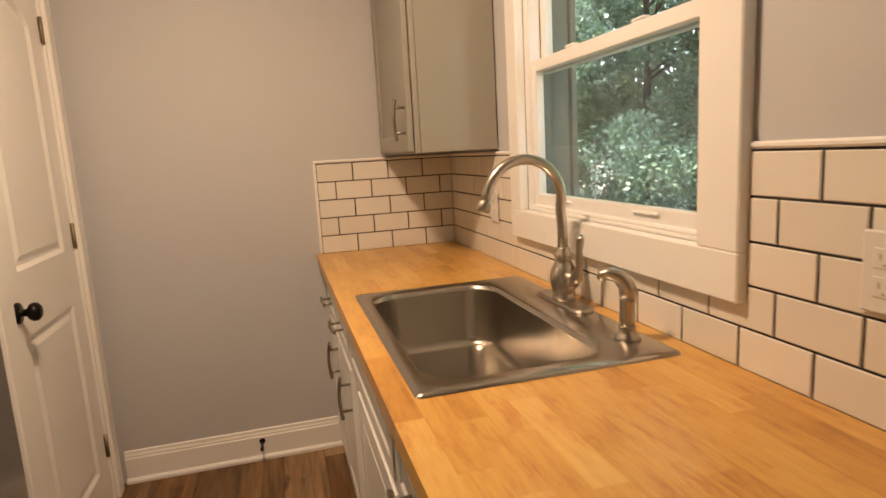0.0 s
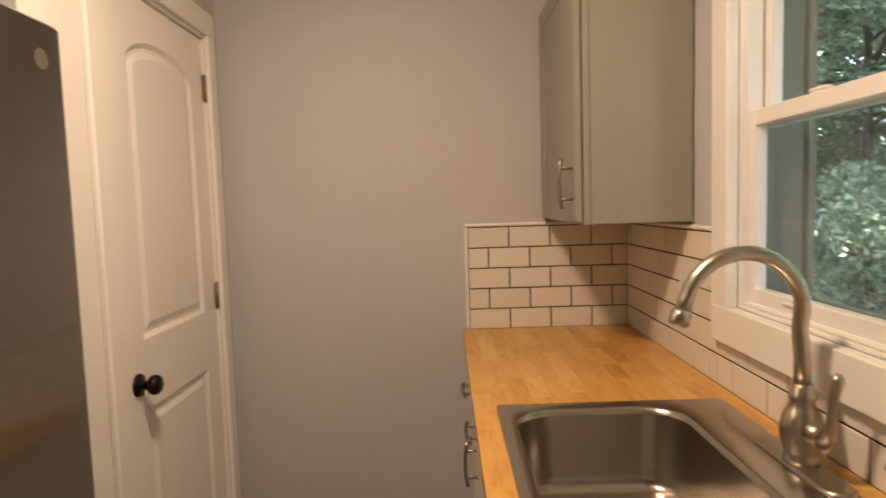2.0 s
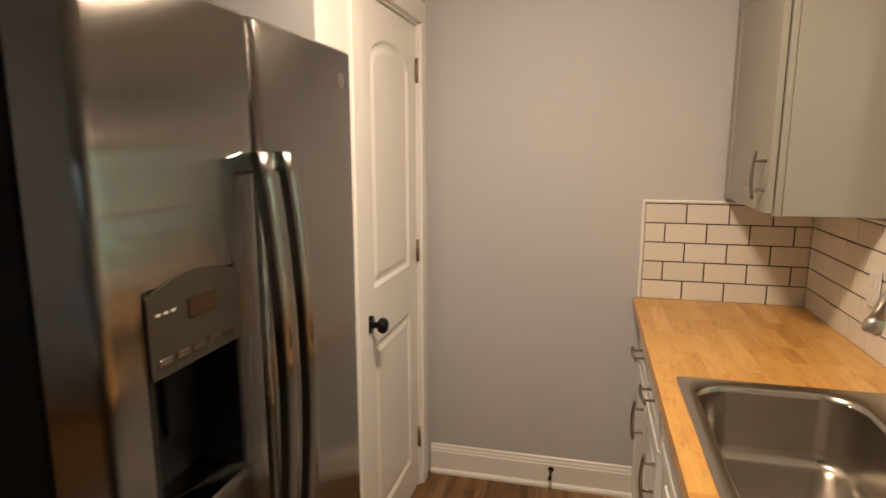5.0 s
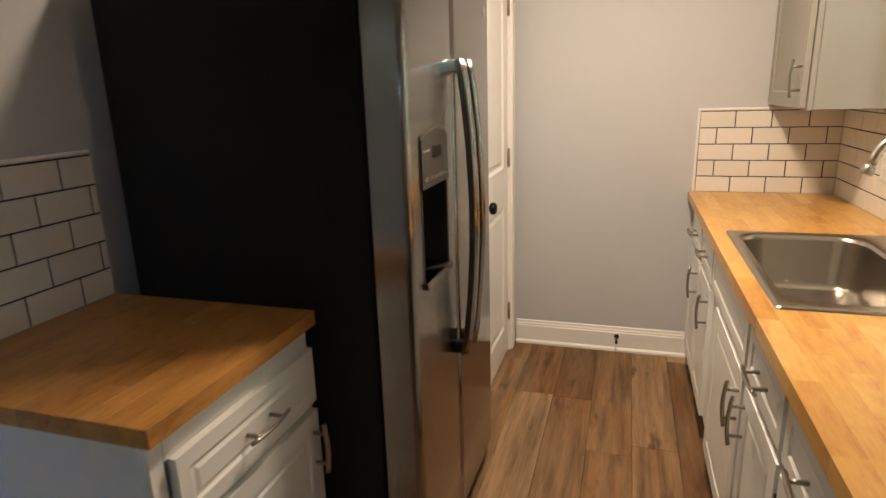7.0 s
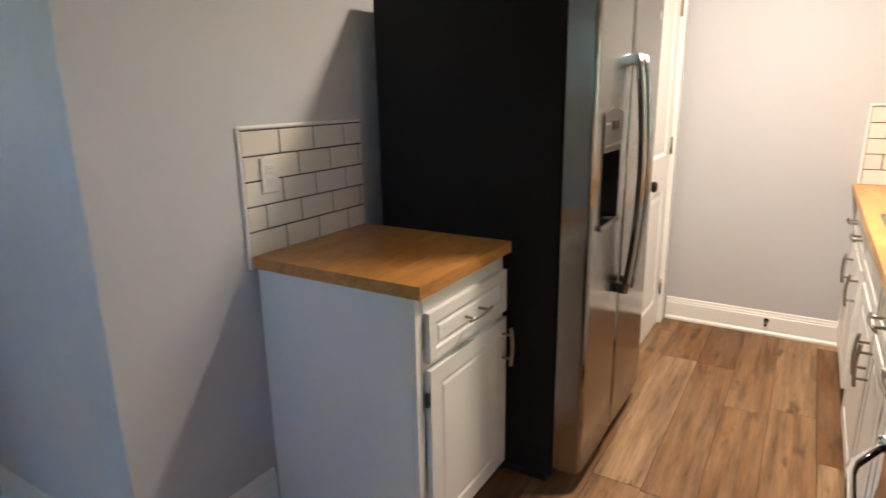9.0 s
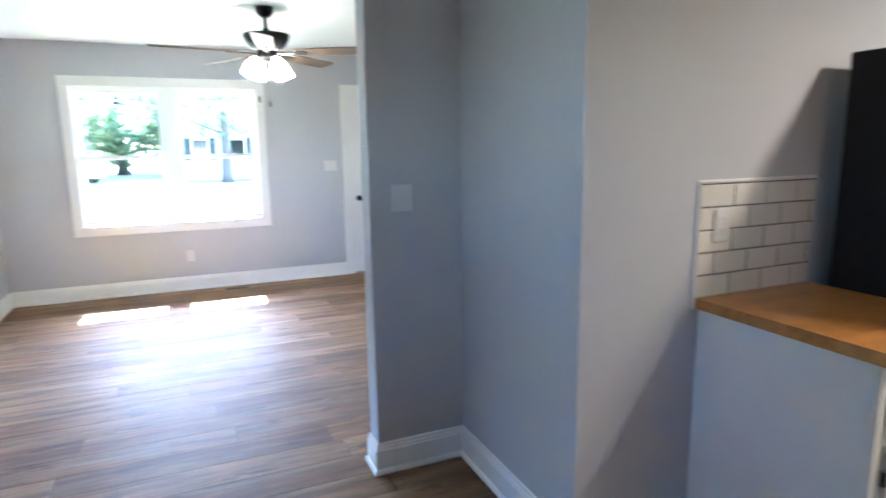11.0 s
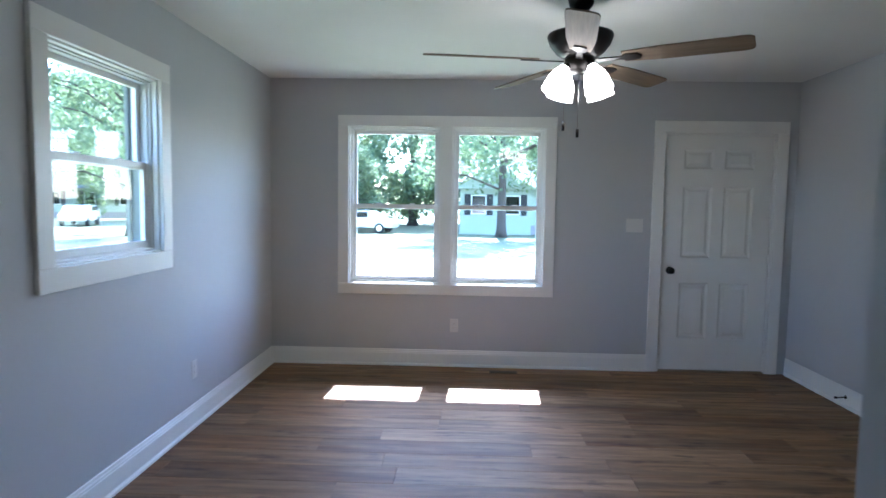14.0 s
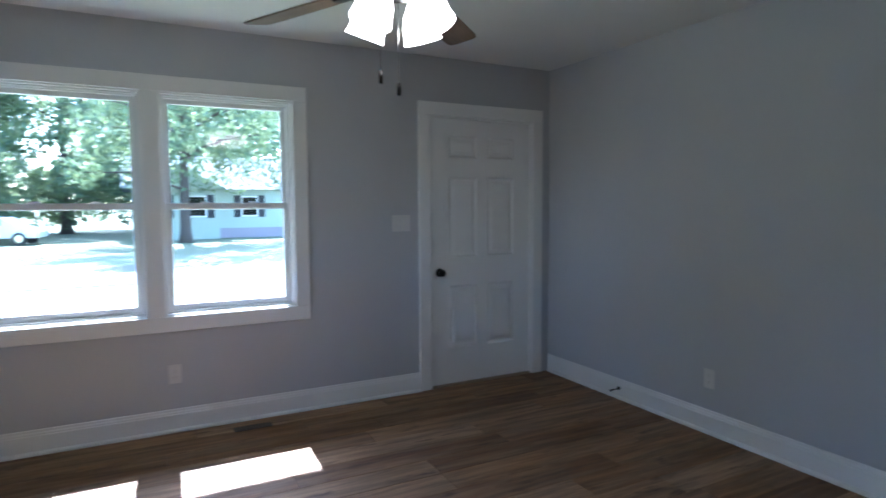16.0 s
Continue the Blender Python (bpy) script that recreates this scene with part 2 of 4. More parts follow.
M_BARK = rough_ground("bark", (0.045, 0.036, 0.03), (0.10, 0.08, 0.065), 6)
M_GRASS = rough_ground("lawn", (0.085, 0.11, 0.05), (0.18, 0.19, 0.11), 0.6)
M_LITTER = rough_ground("leaf_litter", (0.035, 0.03, 0.02), (0.085, 0.075, 0.045), 3.0)
M_ROAD = rough_ground("asphalt", (0.09, 0.09, 0.095), (0.14, 0.14, 0.145), 1.5)
M_SIDING = painted("house_siding", (0.36, 0.41, 0.34), 0.7)
M_BRICKBASE = painted("house_base", (0.27, 0.24, 0.26), 0.8)
M_SHINGLE = rough_ground("roof_shingles", (0.10, 0.12, 0.15), (0.17, 0.19, 0.23), 4)
M_SHUTTER = material("black_shutter", (0.015, 0.015, 0.017), 0.6)
M_CARPAINT = material("white_car_paint", (0.75, 0.76, 0.78), 0.2, coat=0.6)

# ---- mesh helpers ----


def box(bm, x0, x1, y0, y1, z0, z1, bev=0.0, seg=1):
    v = [bm.verts.new((x, y, z)) for z in (z0, z1) for y in (y0, y1) for x in (x0, x1)]
    f = [bm.faces.new([v[i] for i in q]) for q in ((0, 2, 3, 1), (4, 5, 7, 6), (0, 1, 5, 4), (2, 6, 7, 3), (0, 4, 6, 2), (1, 3, 7, 5))]
    if bev:
        e = list({e for q in f for e in q.edges})
        bmesh.ops.bevel(bm, geom=e, offset=bev, segments=seg, affect="EDGES", profile=0.5)
    return bm


def boxbm(*a, **k):
    return box(bmesh.new(), *a, **k)


def tube(bm, pts, radius, seg=12, flat=1.0):
    """A swept round bar along points; radius a number or one for each point."""
    pts = [Vector(p) for p in pts]
    rads = radius if isinstance(radius, (list, tuple)) else [radius] * len(pts)
    rings, ref = [], None
    for i, p in enumerate(pts):
        d = (pts[min(i + 1, len(pts) - 1)] - pts[max(i - 1, 0)]).normalized()
        if ref is None:
            ref = d.orthogonal().normalized()
        ref = (ref - d * ref.dot(d)).normalized()
        side = d.cross(ref)
        rings.append([bm.verts.new(p + rads[i] * (math.cos(a) * ref + flat * math.sin(a) * side)) for a in (2 * math.pi * k / seg for k in range(seg))])
    for a, b in zip(rings, rings[1:]):
        for k in range(seg):
            bm.faces.new((a[k], a[(k + 1) % seg], b[(k + 1) % seg], b[k])).smooth = True
    bm.faces.new(rings[0][::-1])
    bm.faces.new(rings[-1])
    return bm


def lathe(bm, profile, seg=24, at=(0, 0, 0), m=None):
    """A turned shape from (radius, height) pairs."""
    rings = []
    for r, z in profile:
        ring = [Vector((r * math.cos(a), r * math.sin(a), z)) for a in (2 * math.pi * k / seg for k in range(seg))]
        rings.append([bm.verts.new((m @ p if m else p) + Vector(at)) for p in ring])
    for a, b in zip(rings, rings[1:]):
        for k in range(seg):
            bm.faces.new((a[k], a[(k + 1) % seg], b[(k + 1) % seg], b[k])).smooth = True
    if profile[0][0] > 1e-4:
        bm.faces.new(rings[0][::-1])
    if profile[-1][0] > 1e-4:
        bm.faces.new(rings[-1])
    return bm


def mesh_of(bm, name, mat):
    bmesh.ops.recalc_face_normals(bm, faces=bm.faces)
    me = bpy.data.meshes.new(name)
    bm.to_mesh(me)
    bm.free()
    me.materials.append(mat)
    return me


def part(name, bm, mat, parent, label="", at=None):
    """Links a bmesh as one mesh object under a thing or a part."""
    ob = new(name, mesh_of(bm, name, mat))
    ob.parent = parent
    if at is not None:
        ob.matrix_basis = at
    if label:
        ob["label"] = label
    return ob


def thing(name, m, label, category, group="", kind=""):
    ob = new(name)
    ob.empty_display_size = 0.1
    ob.matrix_basis = m
    return tagged(ob, label, category, group, kind)


def solid(name, bm, mat, label, category, m=None, kind="", group=""):
    ob = new(name, mesh_of(bm, name, mat))
    if m is not None:
        ob.matrix_basis = m
    return tagged(ob, label, category, group, kind)


def rect_loop(u0, u1, z0, z1):
    return [(u0, z0), (u1, z0), (u1, z1), (u0, z1)]


def arch_loop(u0, u1, z0, z1, rise, n=14):
    mid, half = (u0 + u1) / 2, (u1 - u0) / 2
    top = [(mid + half * math.cos(a), z1 - rise + rise * math.sin(a)) for a in (math.pi * k / n for k in range(n + 1))]
    return [(u0, z0), (u1, z0)] + top


def panelled(w, h, th, loops, step=0.010, sink=-0.007, field=0.022, lift=0.005):
    """A slab, front at local y = 0 facing -y, with moulded panels."""
    bm = bmesh.new()

    def ring(pts):
        v = [bm.verts.new((u, 0, z)) for u, z in pts]
        e = [bm.edges.new((v[i], v[(i + 1) % len(v)])) for i in range(len(v))]
        return v, e
    outer, edges = ring(rect_loop(0, w, 0, h))
    inner = []
    for lp in loops:
        v, e = ring(lp)
        inner.append(v)
        edges = edges + e
    bmesh.ops.triangle_fill(bm, use_beauty=True, use_dissolve=False, edges=edges, normal=(0, -1, 0))
    for f in bm.faces:
        if f.normal.y > 0:
            f.normal_flip()
    made = []
    for v in inner:
        f = bm.faces.new(v)
        f.normal_update()
        if f.normal.y > 0:
            f.normal_flip()
        made.append(f)
    for f in made:
        bmesh.ops.inset_individual(bm, faces=[f], thickness=step, depth=sink, use_even_offset=True)
        bmesh.ops.inset_individual(bm, faces=[f], thickness=field * 0.35, depth=0, use_even_offset=True)
        bmesh.ops.inset_individual(bm, faces=[f], thickness=field * 0.65, depth=lift, use_even_offset=True)
    back = [bm.verts.new((v.co.x, th, v.co.z)) for v in outer]
    for i in range(4):
        j = (i + 1) % 4
        bm.faces.new((outer[i], outer[j], back[j], back[i]))
    bm.faces.new(back)
    return bm


def bow_handle(parent, at, length=0.13, upright=True, out=0.032, mat=None):
    """A slim arched bar pull on two posts; local -y is out of the front."""
    mat = mat or M_PULL
    n = 9
    bar = [(-length / 2 - 0.012 + (length + 0.024) * k / n, -out - 0.007 * math.sin(math.pi * k / n), 0) for k in range(n + 1)]
    posts = [[(s * length * 0.37, 0, 0), (s * length * 0.37, -out - 0.004, 0)] for s in (-1, 1)]
    turn = pose(0, 0, 0, 0, 90, 0) if upright else Matrix()
    bm = tube(bmesh.new(), bar, 0.0049, 10, 1.5)
    for p in posts:
        tube(bm, p, 0.005, 8)
    return part("handle", bm, mat, parent, "brushed nickel bow handle", at @ turn)


# ---- structure ----
CEIL = 2.435
FACE_W, FACE_E, FACE_N, FACE_S = -90, 90, 180, 0   # turns for fronts that look to -x, +x, +y, -y


def wall(name, x, y, turn, length, th, label, openings=(), z1=None, z0=-0.02):
    """A wall whose room face is local y = 0, with openings (u0, u1, z0, z1) cut through."""
    top = z1 or CEIL + 0.02
    us = sorted({0, length, *[o[0] for o in openings], *[o[1] for o in openings]})
    bm = bmesh.new()
    for a, b in zip(us, us[1:]):
        mid = (a + b) / 2
        cuts = sorted((o[2], o[3]) for o in openings if o[0] < mid < o[1])
        z = z0
        for c0, c1 in cuts:
            if c0 > z:
                box(bm, a, b, 0, th, z, c0)
            z = c1
        box(bm, a, b, 0, th, z, top)
    bmesh.ops.remove_doubles(bm, verts=bm.verts, dist=0.0002)
    return solid(name, bm, M_WALL, label, "wall", pose(x, y, 0, 0, 0, turn), "structure")


WALL_LABEL = "smooth plasterboard wall painted pale blue grey"
wall_window = wall("wall_east", 0.008, 0.008, FACE_W, 5.89, 0.15, WALL_LABEL, [(0.860, 1.711, 1.13, 2.05)])
wall_end = wall("wall_north", -1.80, 0.008, FACE_S, 1.96, 0.15, WALL_LABEL)
wall("wall_closet", -1.545, -1.07, FACE_E, 1.078, 0.11, WALL_LABEL, [(0.295, 0.955, -0.02, 2.03)])
wall("wall_alcove", -2.348, -1.07, FACE_S, 0.693, 0.11, WALL_LABEL)
wall_tiled = wall("wall_kitchen", -2.348, -3.02, FACE_E, 1.95, 0.12, WALL_LABEL)
wall("wall_return", -3.225, -3.02, FACE_S, 0.757, 0.12, WALL_LABEL)
wall("wall_divider", -3.225, -3.44, FACE_E, 2.15, 0.115, WALL_LABEL)
wall("wall_living_north", -7.428, -1.335, FACE_S, 4.09, 0.15, WALL_LABEL)
wall("wall_front", -7.428, -5.88, FACE_E, 4.695, 0.15, WALL_LABEL, [(0.821, 2.475, 0.712, 2.039), (3.467, 4.3725, -0.02, 2.018)])
wall("wall_south", 0.16, -5.732, FACE_N, 7.74, 0.15, WALL_LABEL, [(1.20, 1.72, 1.42, 2.033), (4.855, 5.720, 1.118, 2.033)])
solid("ceiling", boxbm(-7.7, 0.3, -6.0, 0.3, CEIL, CEIL + 0.12), M_CEIL, "flat white painted plasterboard ceiling", "ceiling", kind="structure")
solid("roof", boxbm(-8.675, 1.0, -6.3, 0.5, CEIL + 0.121, CEIL + 0.22), M_SHINGLE, "low roof slab with a deep front overhang", "roof", kind="structure")

floor = solid("floor", boxbm(-7.57, 0.16, -5.88, 0.16, -0.10, -0.006), M_SOIL, "brown oak-look plank floor running through both rooms", "floor", kind="structure")

BASE_PROFILE = [(0, 0), (-0.026, 0), (-0.026, 0.012), (-0.020, 0.020), (-0.014, 0.022), (-0.014, 0.108), (-0.011, 0.112), (-0.011, 0.120), (-0.007, 0.127), (-0.006, 0.138), (-0.002, 0.142), (0, 0.142)]


def baseboard(x, y, turn, length, m0=0, m1=0):
    """A moulded baseboard with shoe; m0, m1: 1 mitres outwards, -1 inwards."""
    bm = bmesh.new()
    a = [bm.verts.new((0 + m0 * -p * -1, p, z)) for p, z in BASE_PROFILE]
    b = [bm.verts.new((length - m1 * -p * -1, p, z)) for p, z in BASE_PROFILE]
    for i in range(len(a)):
        j = (i + 1) % len(a)
        bm.faces.new((a[i], a[j], b[j], b[i]))
    bm.faces.new(a)
    bm.faces.new(b[::-1])
    return solid("baseboard", bm, M_TRIM, "tall white moulded baseboard with quarter-round shoe", "baseboard", pose(x, y, 0, 0, 0, turn), "structure")


baseboard(-1.525, 0.008, FACE_S, 0.93)
baseboard(-2.348, -3.02, FACE_E, 0.49, 1, 0)
baseboard(-3.225, -3.02, FACE_S, 0.877, -1, 1)
baseboard(-3.225, -3.44, FACE_E, 0.42, 1, -1)
baseboard(-3.34, -3.44, FACE_S, 0.115, 1, 1)
baseboard(-7.428, -1.335, FACE_S, 4.088, -1, -1)
baseboard(-7.428, -5.732, FACE_E, 3.225, -1, 0)
baseboard(0.0, -5.732, FACE_N, 7.428, -1, -1)


def casing(parent, u0, u1, z0, z1, w, th, bottom=True, label="", wl=None, wr=None):
    """Flat boards round an opening (u0..u1, z0..z1 is the opening)."""
    wl, wr = wl or w, wr or w
    boards = [("head_casing", (u0 - wl, u1 + wr, -th, 0.0, z1, z1 + w)), ("side_casing", (u0 - wl, u0, -th, 0.0, z0, z1)), ("side_casing", (u1, u1 + wr, -th, 0.0, z0, z1))]
    if bottom:
        boards.append(("apron", (u0 - wl, u1 + wr, -th, 0.0, z0 - w, z0)))
    for nm, b in boards:
        part(nm, boxbm(*b, bev=0.003), M_TRIM, parent)


def frame_ring(u0, u1, z0, z1, y0, y1, w, wb=None, wt=None):
    bm = bmesh.new()
    wb, wt = wb or w, wt or w
    box(bm, u0, u0 + w, y0, y1, z0, z1, 0.002)
    box(bm, u1 - w, u1, y0, y1, z0, z1, 0.002)
    box(bm, u0 + w, u1 - w, y0, y1, z0, z0 + wb, 0.002)
    box(bm, u0 + w, u1 - w, y0, y1, z1 - wt, z1, 0.002)
    return bm


def sheet(name, u0, u1, z0, z1, y, mat, parent, label):
    me = bpy.data.meshes.new(name)
    me.from_pydata([(u0, y, z0), (u1, y, z0), (u1, y, z1), (u0, y, z1)], [], [(0, 1, 2, 3)])
    me.materials.append(mat)
    ob = tagged(new(name, me), label)
    ob.parent, ob.visible_shadow = parent, False
    return ob


def sash_unit(parent, u0, u1, z0, z1, meet, s=0.0, inset=0.026, foot=0.024, screen=False):
    """A double-hung vinyl unit inside an opening; local y runs outwards, s sets it nearer the room."""
    part("jamb_liner", frame_ring(u0, u1, z0, z1, 0.0, 0.084 - s, 0.010), M_TRIM, parent)
    part("outer_jamb", frame_ring(u0, u1, z0, z1, 0.084 - s, 0.15, 0.010), M_OUTER, parent, "weathered grey outer jamb")
    part("window_frame", frame_ring(u0 + 0.010, u1 - 0.010, z0 + 0.010, z1 - 0.010, 0.045 - s, 0.084 - s, inset - 0.008, foot - 0.008, 0.018), M_VINYL, parent)
    part("screen_track", frame_ring(u0 + 0.010, u1 - 0.010, z0 + 0.010, z1 - 0.010, 0.0842 - s, 0.125 - s, inset - 0.010, 0.014, 0.016), M_OUTER, parent, "grey metal screen track")
    part("exterior_casing", frame_ring(u0 - 0.05, u1 + 0.05, z0 - 0.05, z1 + 0.05, 0.152, 0.170, 0.075), M_OUTER, parent, "weathered grey outer casing")
    part("stop", frame_ring(u0 + 0.010, u1 - 0.010, z0 + 0.010, z1 - 0.010, max(0.003, 0.030 - s), 0.045 - s, 0.010, foot - 0.010), M_VINYL, parent)
    a, b = u0 + inset, u1 - inset
    low, top = z0 + foot, z1 - 0.026
    lower = part("lower_sash", frame_ring(a, b, low, meet + 0.022, 0.052 - s, 0.080 - s, 0.029, 0.036, 0.036), M_VINYL, parent)
    upper = part("upper_sash", frame_ring(a, b, meet - 0.018, top, 0.086 - s, 0.114 - s, 0.029, 0.036, 0.028), M_VINYL, parent)
    sheet("pane", a + 0.028, b - 0.028, low + 0.034, meet - 0.013, 0.066 - s, M_GLASS, lower, "clear window glass")
    sheet("pane", a + 0.028, b - 0.028, meet + 0.016, top - 0.026, 0.100 - s, M_GLASS, upper, "clear window glass")
    if screen:
        sheet("insect_screen", u0 + 0.024, u1 - 0.024, z0 + 0.022, meet + 0.01, 0.120 - s, M_SCREEN, parent, "fine grey insect screen")
    for f in (0.3, 0.7):
        lock = boxbm(-0.025, 0.025, -0.012, 0.012, 0, 0.010, bev=0.004)
        part("sash_lock", lock, M_VINYL, lower, "", pose(a + (b - a) * f, 0.066 - s, meet + 0.022))
    for f in (0.25, 0.75):
        part("lift_rail", boxbm(-0.05, 0.05, -0.008, 0, 0, 0.006, bev=0.002), M_VINYL, lower, "", pose(a + (b - a) * f, 0.052 - s, low + 0.02))


# window over the sink; its casing laps the tile
window = thing("window_1", pose(0.008, 0.008, 0, 0, 0, FACE_W), "white double-hung window with wide flat casing over the sink", "window", kind="structure")
casing(window, 0.860, 1.711, 1.13, 2.05, 0.092, 0.030, wl=0.082, wr=0.108)
sash_unit(window, 0.860, 1.711, 1.13, 2.05, 1.577, 0.038, 0.020, 0.018, True)
# front pair
window = thing("window_2", pose(-7.428, -5.88, 0, 0, 0, FACE_E), "pair of white double-hung windows with flat white casing", "window", kind="structure")
casing(window, 0.821, 2.475, 0.712, 2.039, 0.092, 0.022)
part("mullion", boxbm(1.600, 1.696, -0.020, 0.15, 0.712, 2.039, bev=0.002), M_TRIM, window)
sash_unit(window, 0.821, 1.600, 0.712, 2.039, 1.367)
sash_unit(window, 1.696, 2.475, 0.712, 2.039, 1.367)
# side window
window = thing("window_3", pose(0.16, -5.732, 0, 0, 0, FACE_N), "white double-hung window with flat white casing on the side wall", "window", kind="structure")
casing(window, 4.855, 5.720, 1.118, 2.033, 0.098, 0.022)
sash_unit(window, 4.855, 5.720, 1.118, 2.033, 1.571)
# small high unseen window, added to bring daylight to the kitchen's eating end
window = thing("window_4", pose(0.16, -5.732, 0, 0, 0, FACE_N), "small unseen white double-hung window added for daylight at the kitchen's eating end", "window", kind="structure")
casing(window, 1.20, 1.72, 1.42, 2.033, 0.098, 0.022)
sash_unit(window, 1.20, 1.72, 1.42, 2.033, 1.72)

# ---- doors ----


def door_frame(parent, u0, u1, h, depth, w, wl=None, wr=None):
    casing(parent, u0, u1, 0, h, w, 0.018, False, wl=wl, wr=wr)
    bm = bmesh.new()
    box(bm, u0 - 0.001, u0 + 0.012, -0.004, depth, 0, h)
    box(bm, u1 - 0.012, u1 + 0.001, -0.004, depth, 0, h)
    box(bm, u0 + 0.012, u1 - 0.012, -0.004, depth, h - 0.012, h + 0.001)
    part("jamb", bm, M_TRIM, parent)
    bm = bmesh.new()
    box(bm, u0 + 0.012, u0 + 0.024, 0.050, 0.062, 0, h - 0.012)
    box(bm, u1 - 0.024, u1 - 0.012, 0.050, 0.062, 0, h - 0.012)
    part("door_stop", bm, M_TRIM, parent)


def knob(parent, at, mat=None):
    prof = [(0.0, -0.062), (0.018, -0.061), (0.026, -0.054), (0.028, -0.044), (0.024, -0.034), (0.012, -0.028), (0.010, -0.014), (0.012, -0.009), (0.030, -0.007), (0.032, 0.0)]
    bm = lathe(bmesh.new(), prof, 24, m=pose(0, 0, 0, -90, 0, 0))
    return part("knob", bm, mat or M_BLACKKNOB, parent, "round black door knob", at)


def hinge(parent, at, mat, h=0.09):
    bm = boxbm(-0.014, 0.014, -0.003, 0.0, -h / 2, h / 2, bev=0.001)
    tube(bm, [(0, -0.006, -h / 2 - 0.003), (0, -0.006, h / 2 + 0.003)], 0.006, 10)
    return part("hinge", bm, mat, parent, "", at)


# closet door, two panels with an arched head
door = thing("door_1", pose(-1.545, -1.07, 0, 0, 0, FACE_E), "closed white two-panel door with arched upper panel and black knob", "door", kind="structure")
door_frame(door, 0.295, 0.955, 2.03, 0.11, 0.085, wr=0.062)
W1, H1 = 0.630, 2.000
slab = part("door_leaf", panelled(W1, H1, 0.035, [arch_loop(0.105, W1 - 0.105, 1.04, 1.89, 0.085), rect_loop(0.105, W1 - 0.105, 0.16, 0.84)], 0.014, -0.009, 0.030, 0.006), M_TRIM, door, "", pose(0.310, 0.006, 0.012))
knob(slab, pose(0.058, 0, 0.925))
for z in (0.23, 1.085, 1.83):
    hinge(slab, pose(W1 + 0.002, 0.0, z), M_HINGE)
part("wall_board", boxbm(0.0, 0.205, -0.006, 0.0, 0.0, CEIL, bev=0.002), M_TRIM, door, "white painted filler board")

# front door, six panels
door = thing("door_2", pose(-7.428, -5.88, 0, 0, 0, FACE_E), "closed white six-panel front door with dark knob", "door", kind="structure")
door_frame(door, 3.467, 4.3725, 2.018, 0.15, 0.096)
W2, H2 = 0.875, 1.988
cols = ((0.148, 0.392), (0.483, 0.727))
rows = ((0.270, 0.748), (0.961, 1.561), (1.703, 1.866))
slab = part("door_leaf", panelled(W2, H2, 0.044, [rect_loop(*c, *r) for c in cols for r in rows], 0.016, -0.010, 0.034, 0.007), M_TRIM, door, "", pose(3.4825, 0.014, 0.016))
knob(slab, pose(0.066, 0, 0.852))
for z in (0.2, 0.98, 1.76):
    hinge(slab, pose(W2 + 0.002, 0.0, z), M_TRIM)
part("threshold", boxbm(3.48, 4.36, -0.01, 0.15, 0.0, 0.014, bev=0.003), M_HINGE, door, "bronze threshold")


def door_stop(x, y, z, turn):
    """A small spring stop on the baseboard."""
    t = thing("doorstop", pose(x, y, z, 0, 0, turn), "small black doorstop screwed to the baseboard", "doorstop", "doorstops")
    part("base", lathe(bmesh.new(), [(0.013, 0), (0.013, 0.004), (0.006, 0.008)], 14, m=pose(0, 0, 0, 90, 0, 0)), M_BLACKKNOB, t)
    part("rod", tube(bmesh.new(), [(0, -0.004, 0), (0, -0.065, -0.004)], 0.0045, 8), M_BLACKKNOB, t)
    part("tip", tube(bmesh.new(), [(0, -0.062, -0.004), (0, -0.078, -0.005)], 0.008, 12), M_RUBBER, t)


door_stop(-0.96, -0.006, 0.088, FACE_S)
door_stop(-6.60, -1.349, 0.075, FACE_S)

# ---- outlets and switches ----


def outlet(x, y, z, turn, label="white duplex outlet with cover plate", gfci=False):
    t = thing("outlet", pose(x, y, z, 0, 0, turn), label, "outlet", "wall outlets")
    part("cover_plate", boxbm(-0.036, 0.036, -0.006, 0, -0.058, 0.058, bev=0.003), M_PLATE, t)
    for dz in (-0.02, 0.02):
        s = part("socket", boxbm(-0.017, 0.017, -0.0075, -0.005, dz - 0.0145, dz + 0.0145, bev=0.001), M_PLATE, t)
        bm = boxbm(-0.008, -0.0055, -0.0078, -0.0070, dz - 0.002, dz + 0.007)
        box(bm, 0.0055, 0.008, -0.0078, -0.0070, dz - 0.002, dz + 0.006)
        box(bm, -0.002, 0.002, -0.0078, -0.0070, dz - 0.011, dz - 0.007)
        part("slots", bm, M_OUTSLOT, s)


def switch_plate(x, y, z, turn, gangs, label):
    t = thing("light_switch", pose(x, y, z, 0, 0, turn), label, "light switch")
    w = 0.024 + 0.023 * gangs
    part("cover_plate", boxbm(-w, w, -0.006, 0, -0.058, 0.058, bev=0.003), M_PLATE, t)
    for g in range(gangs):
        u = (g - (gangs - 1) / 2) * 0.046
        s = part("toggle", boxbm(u - 0.005, u + 0.005, -0.016, -0.005, -0.002, 0.011, bev=0.002), M_PLATE, t)


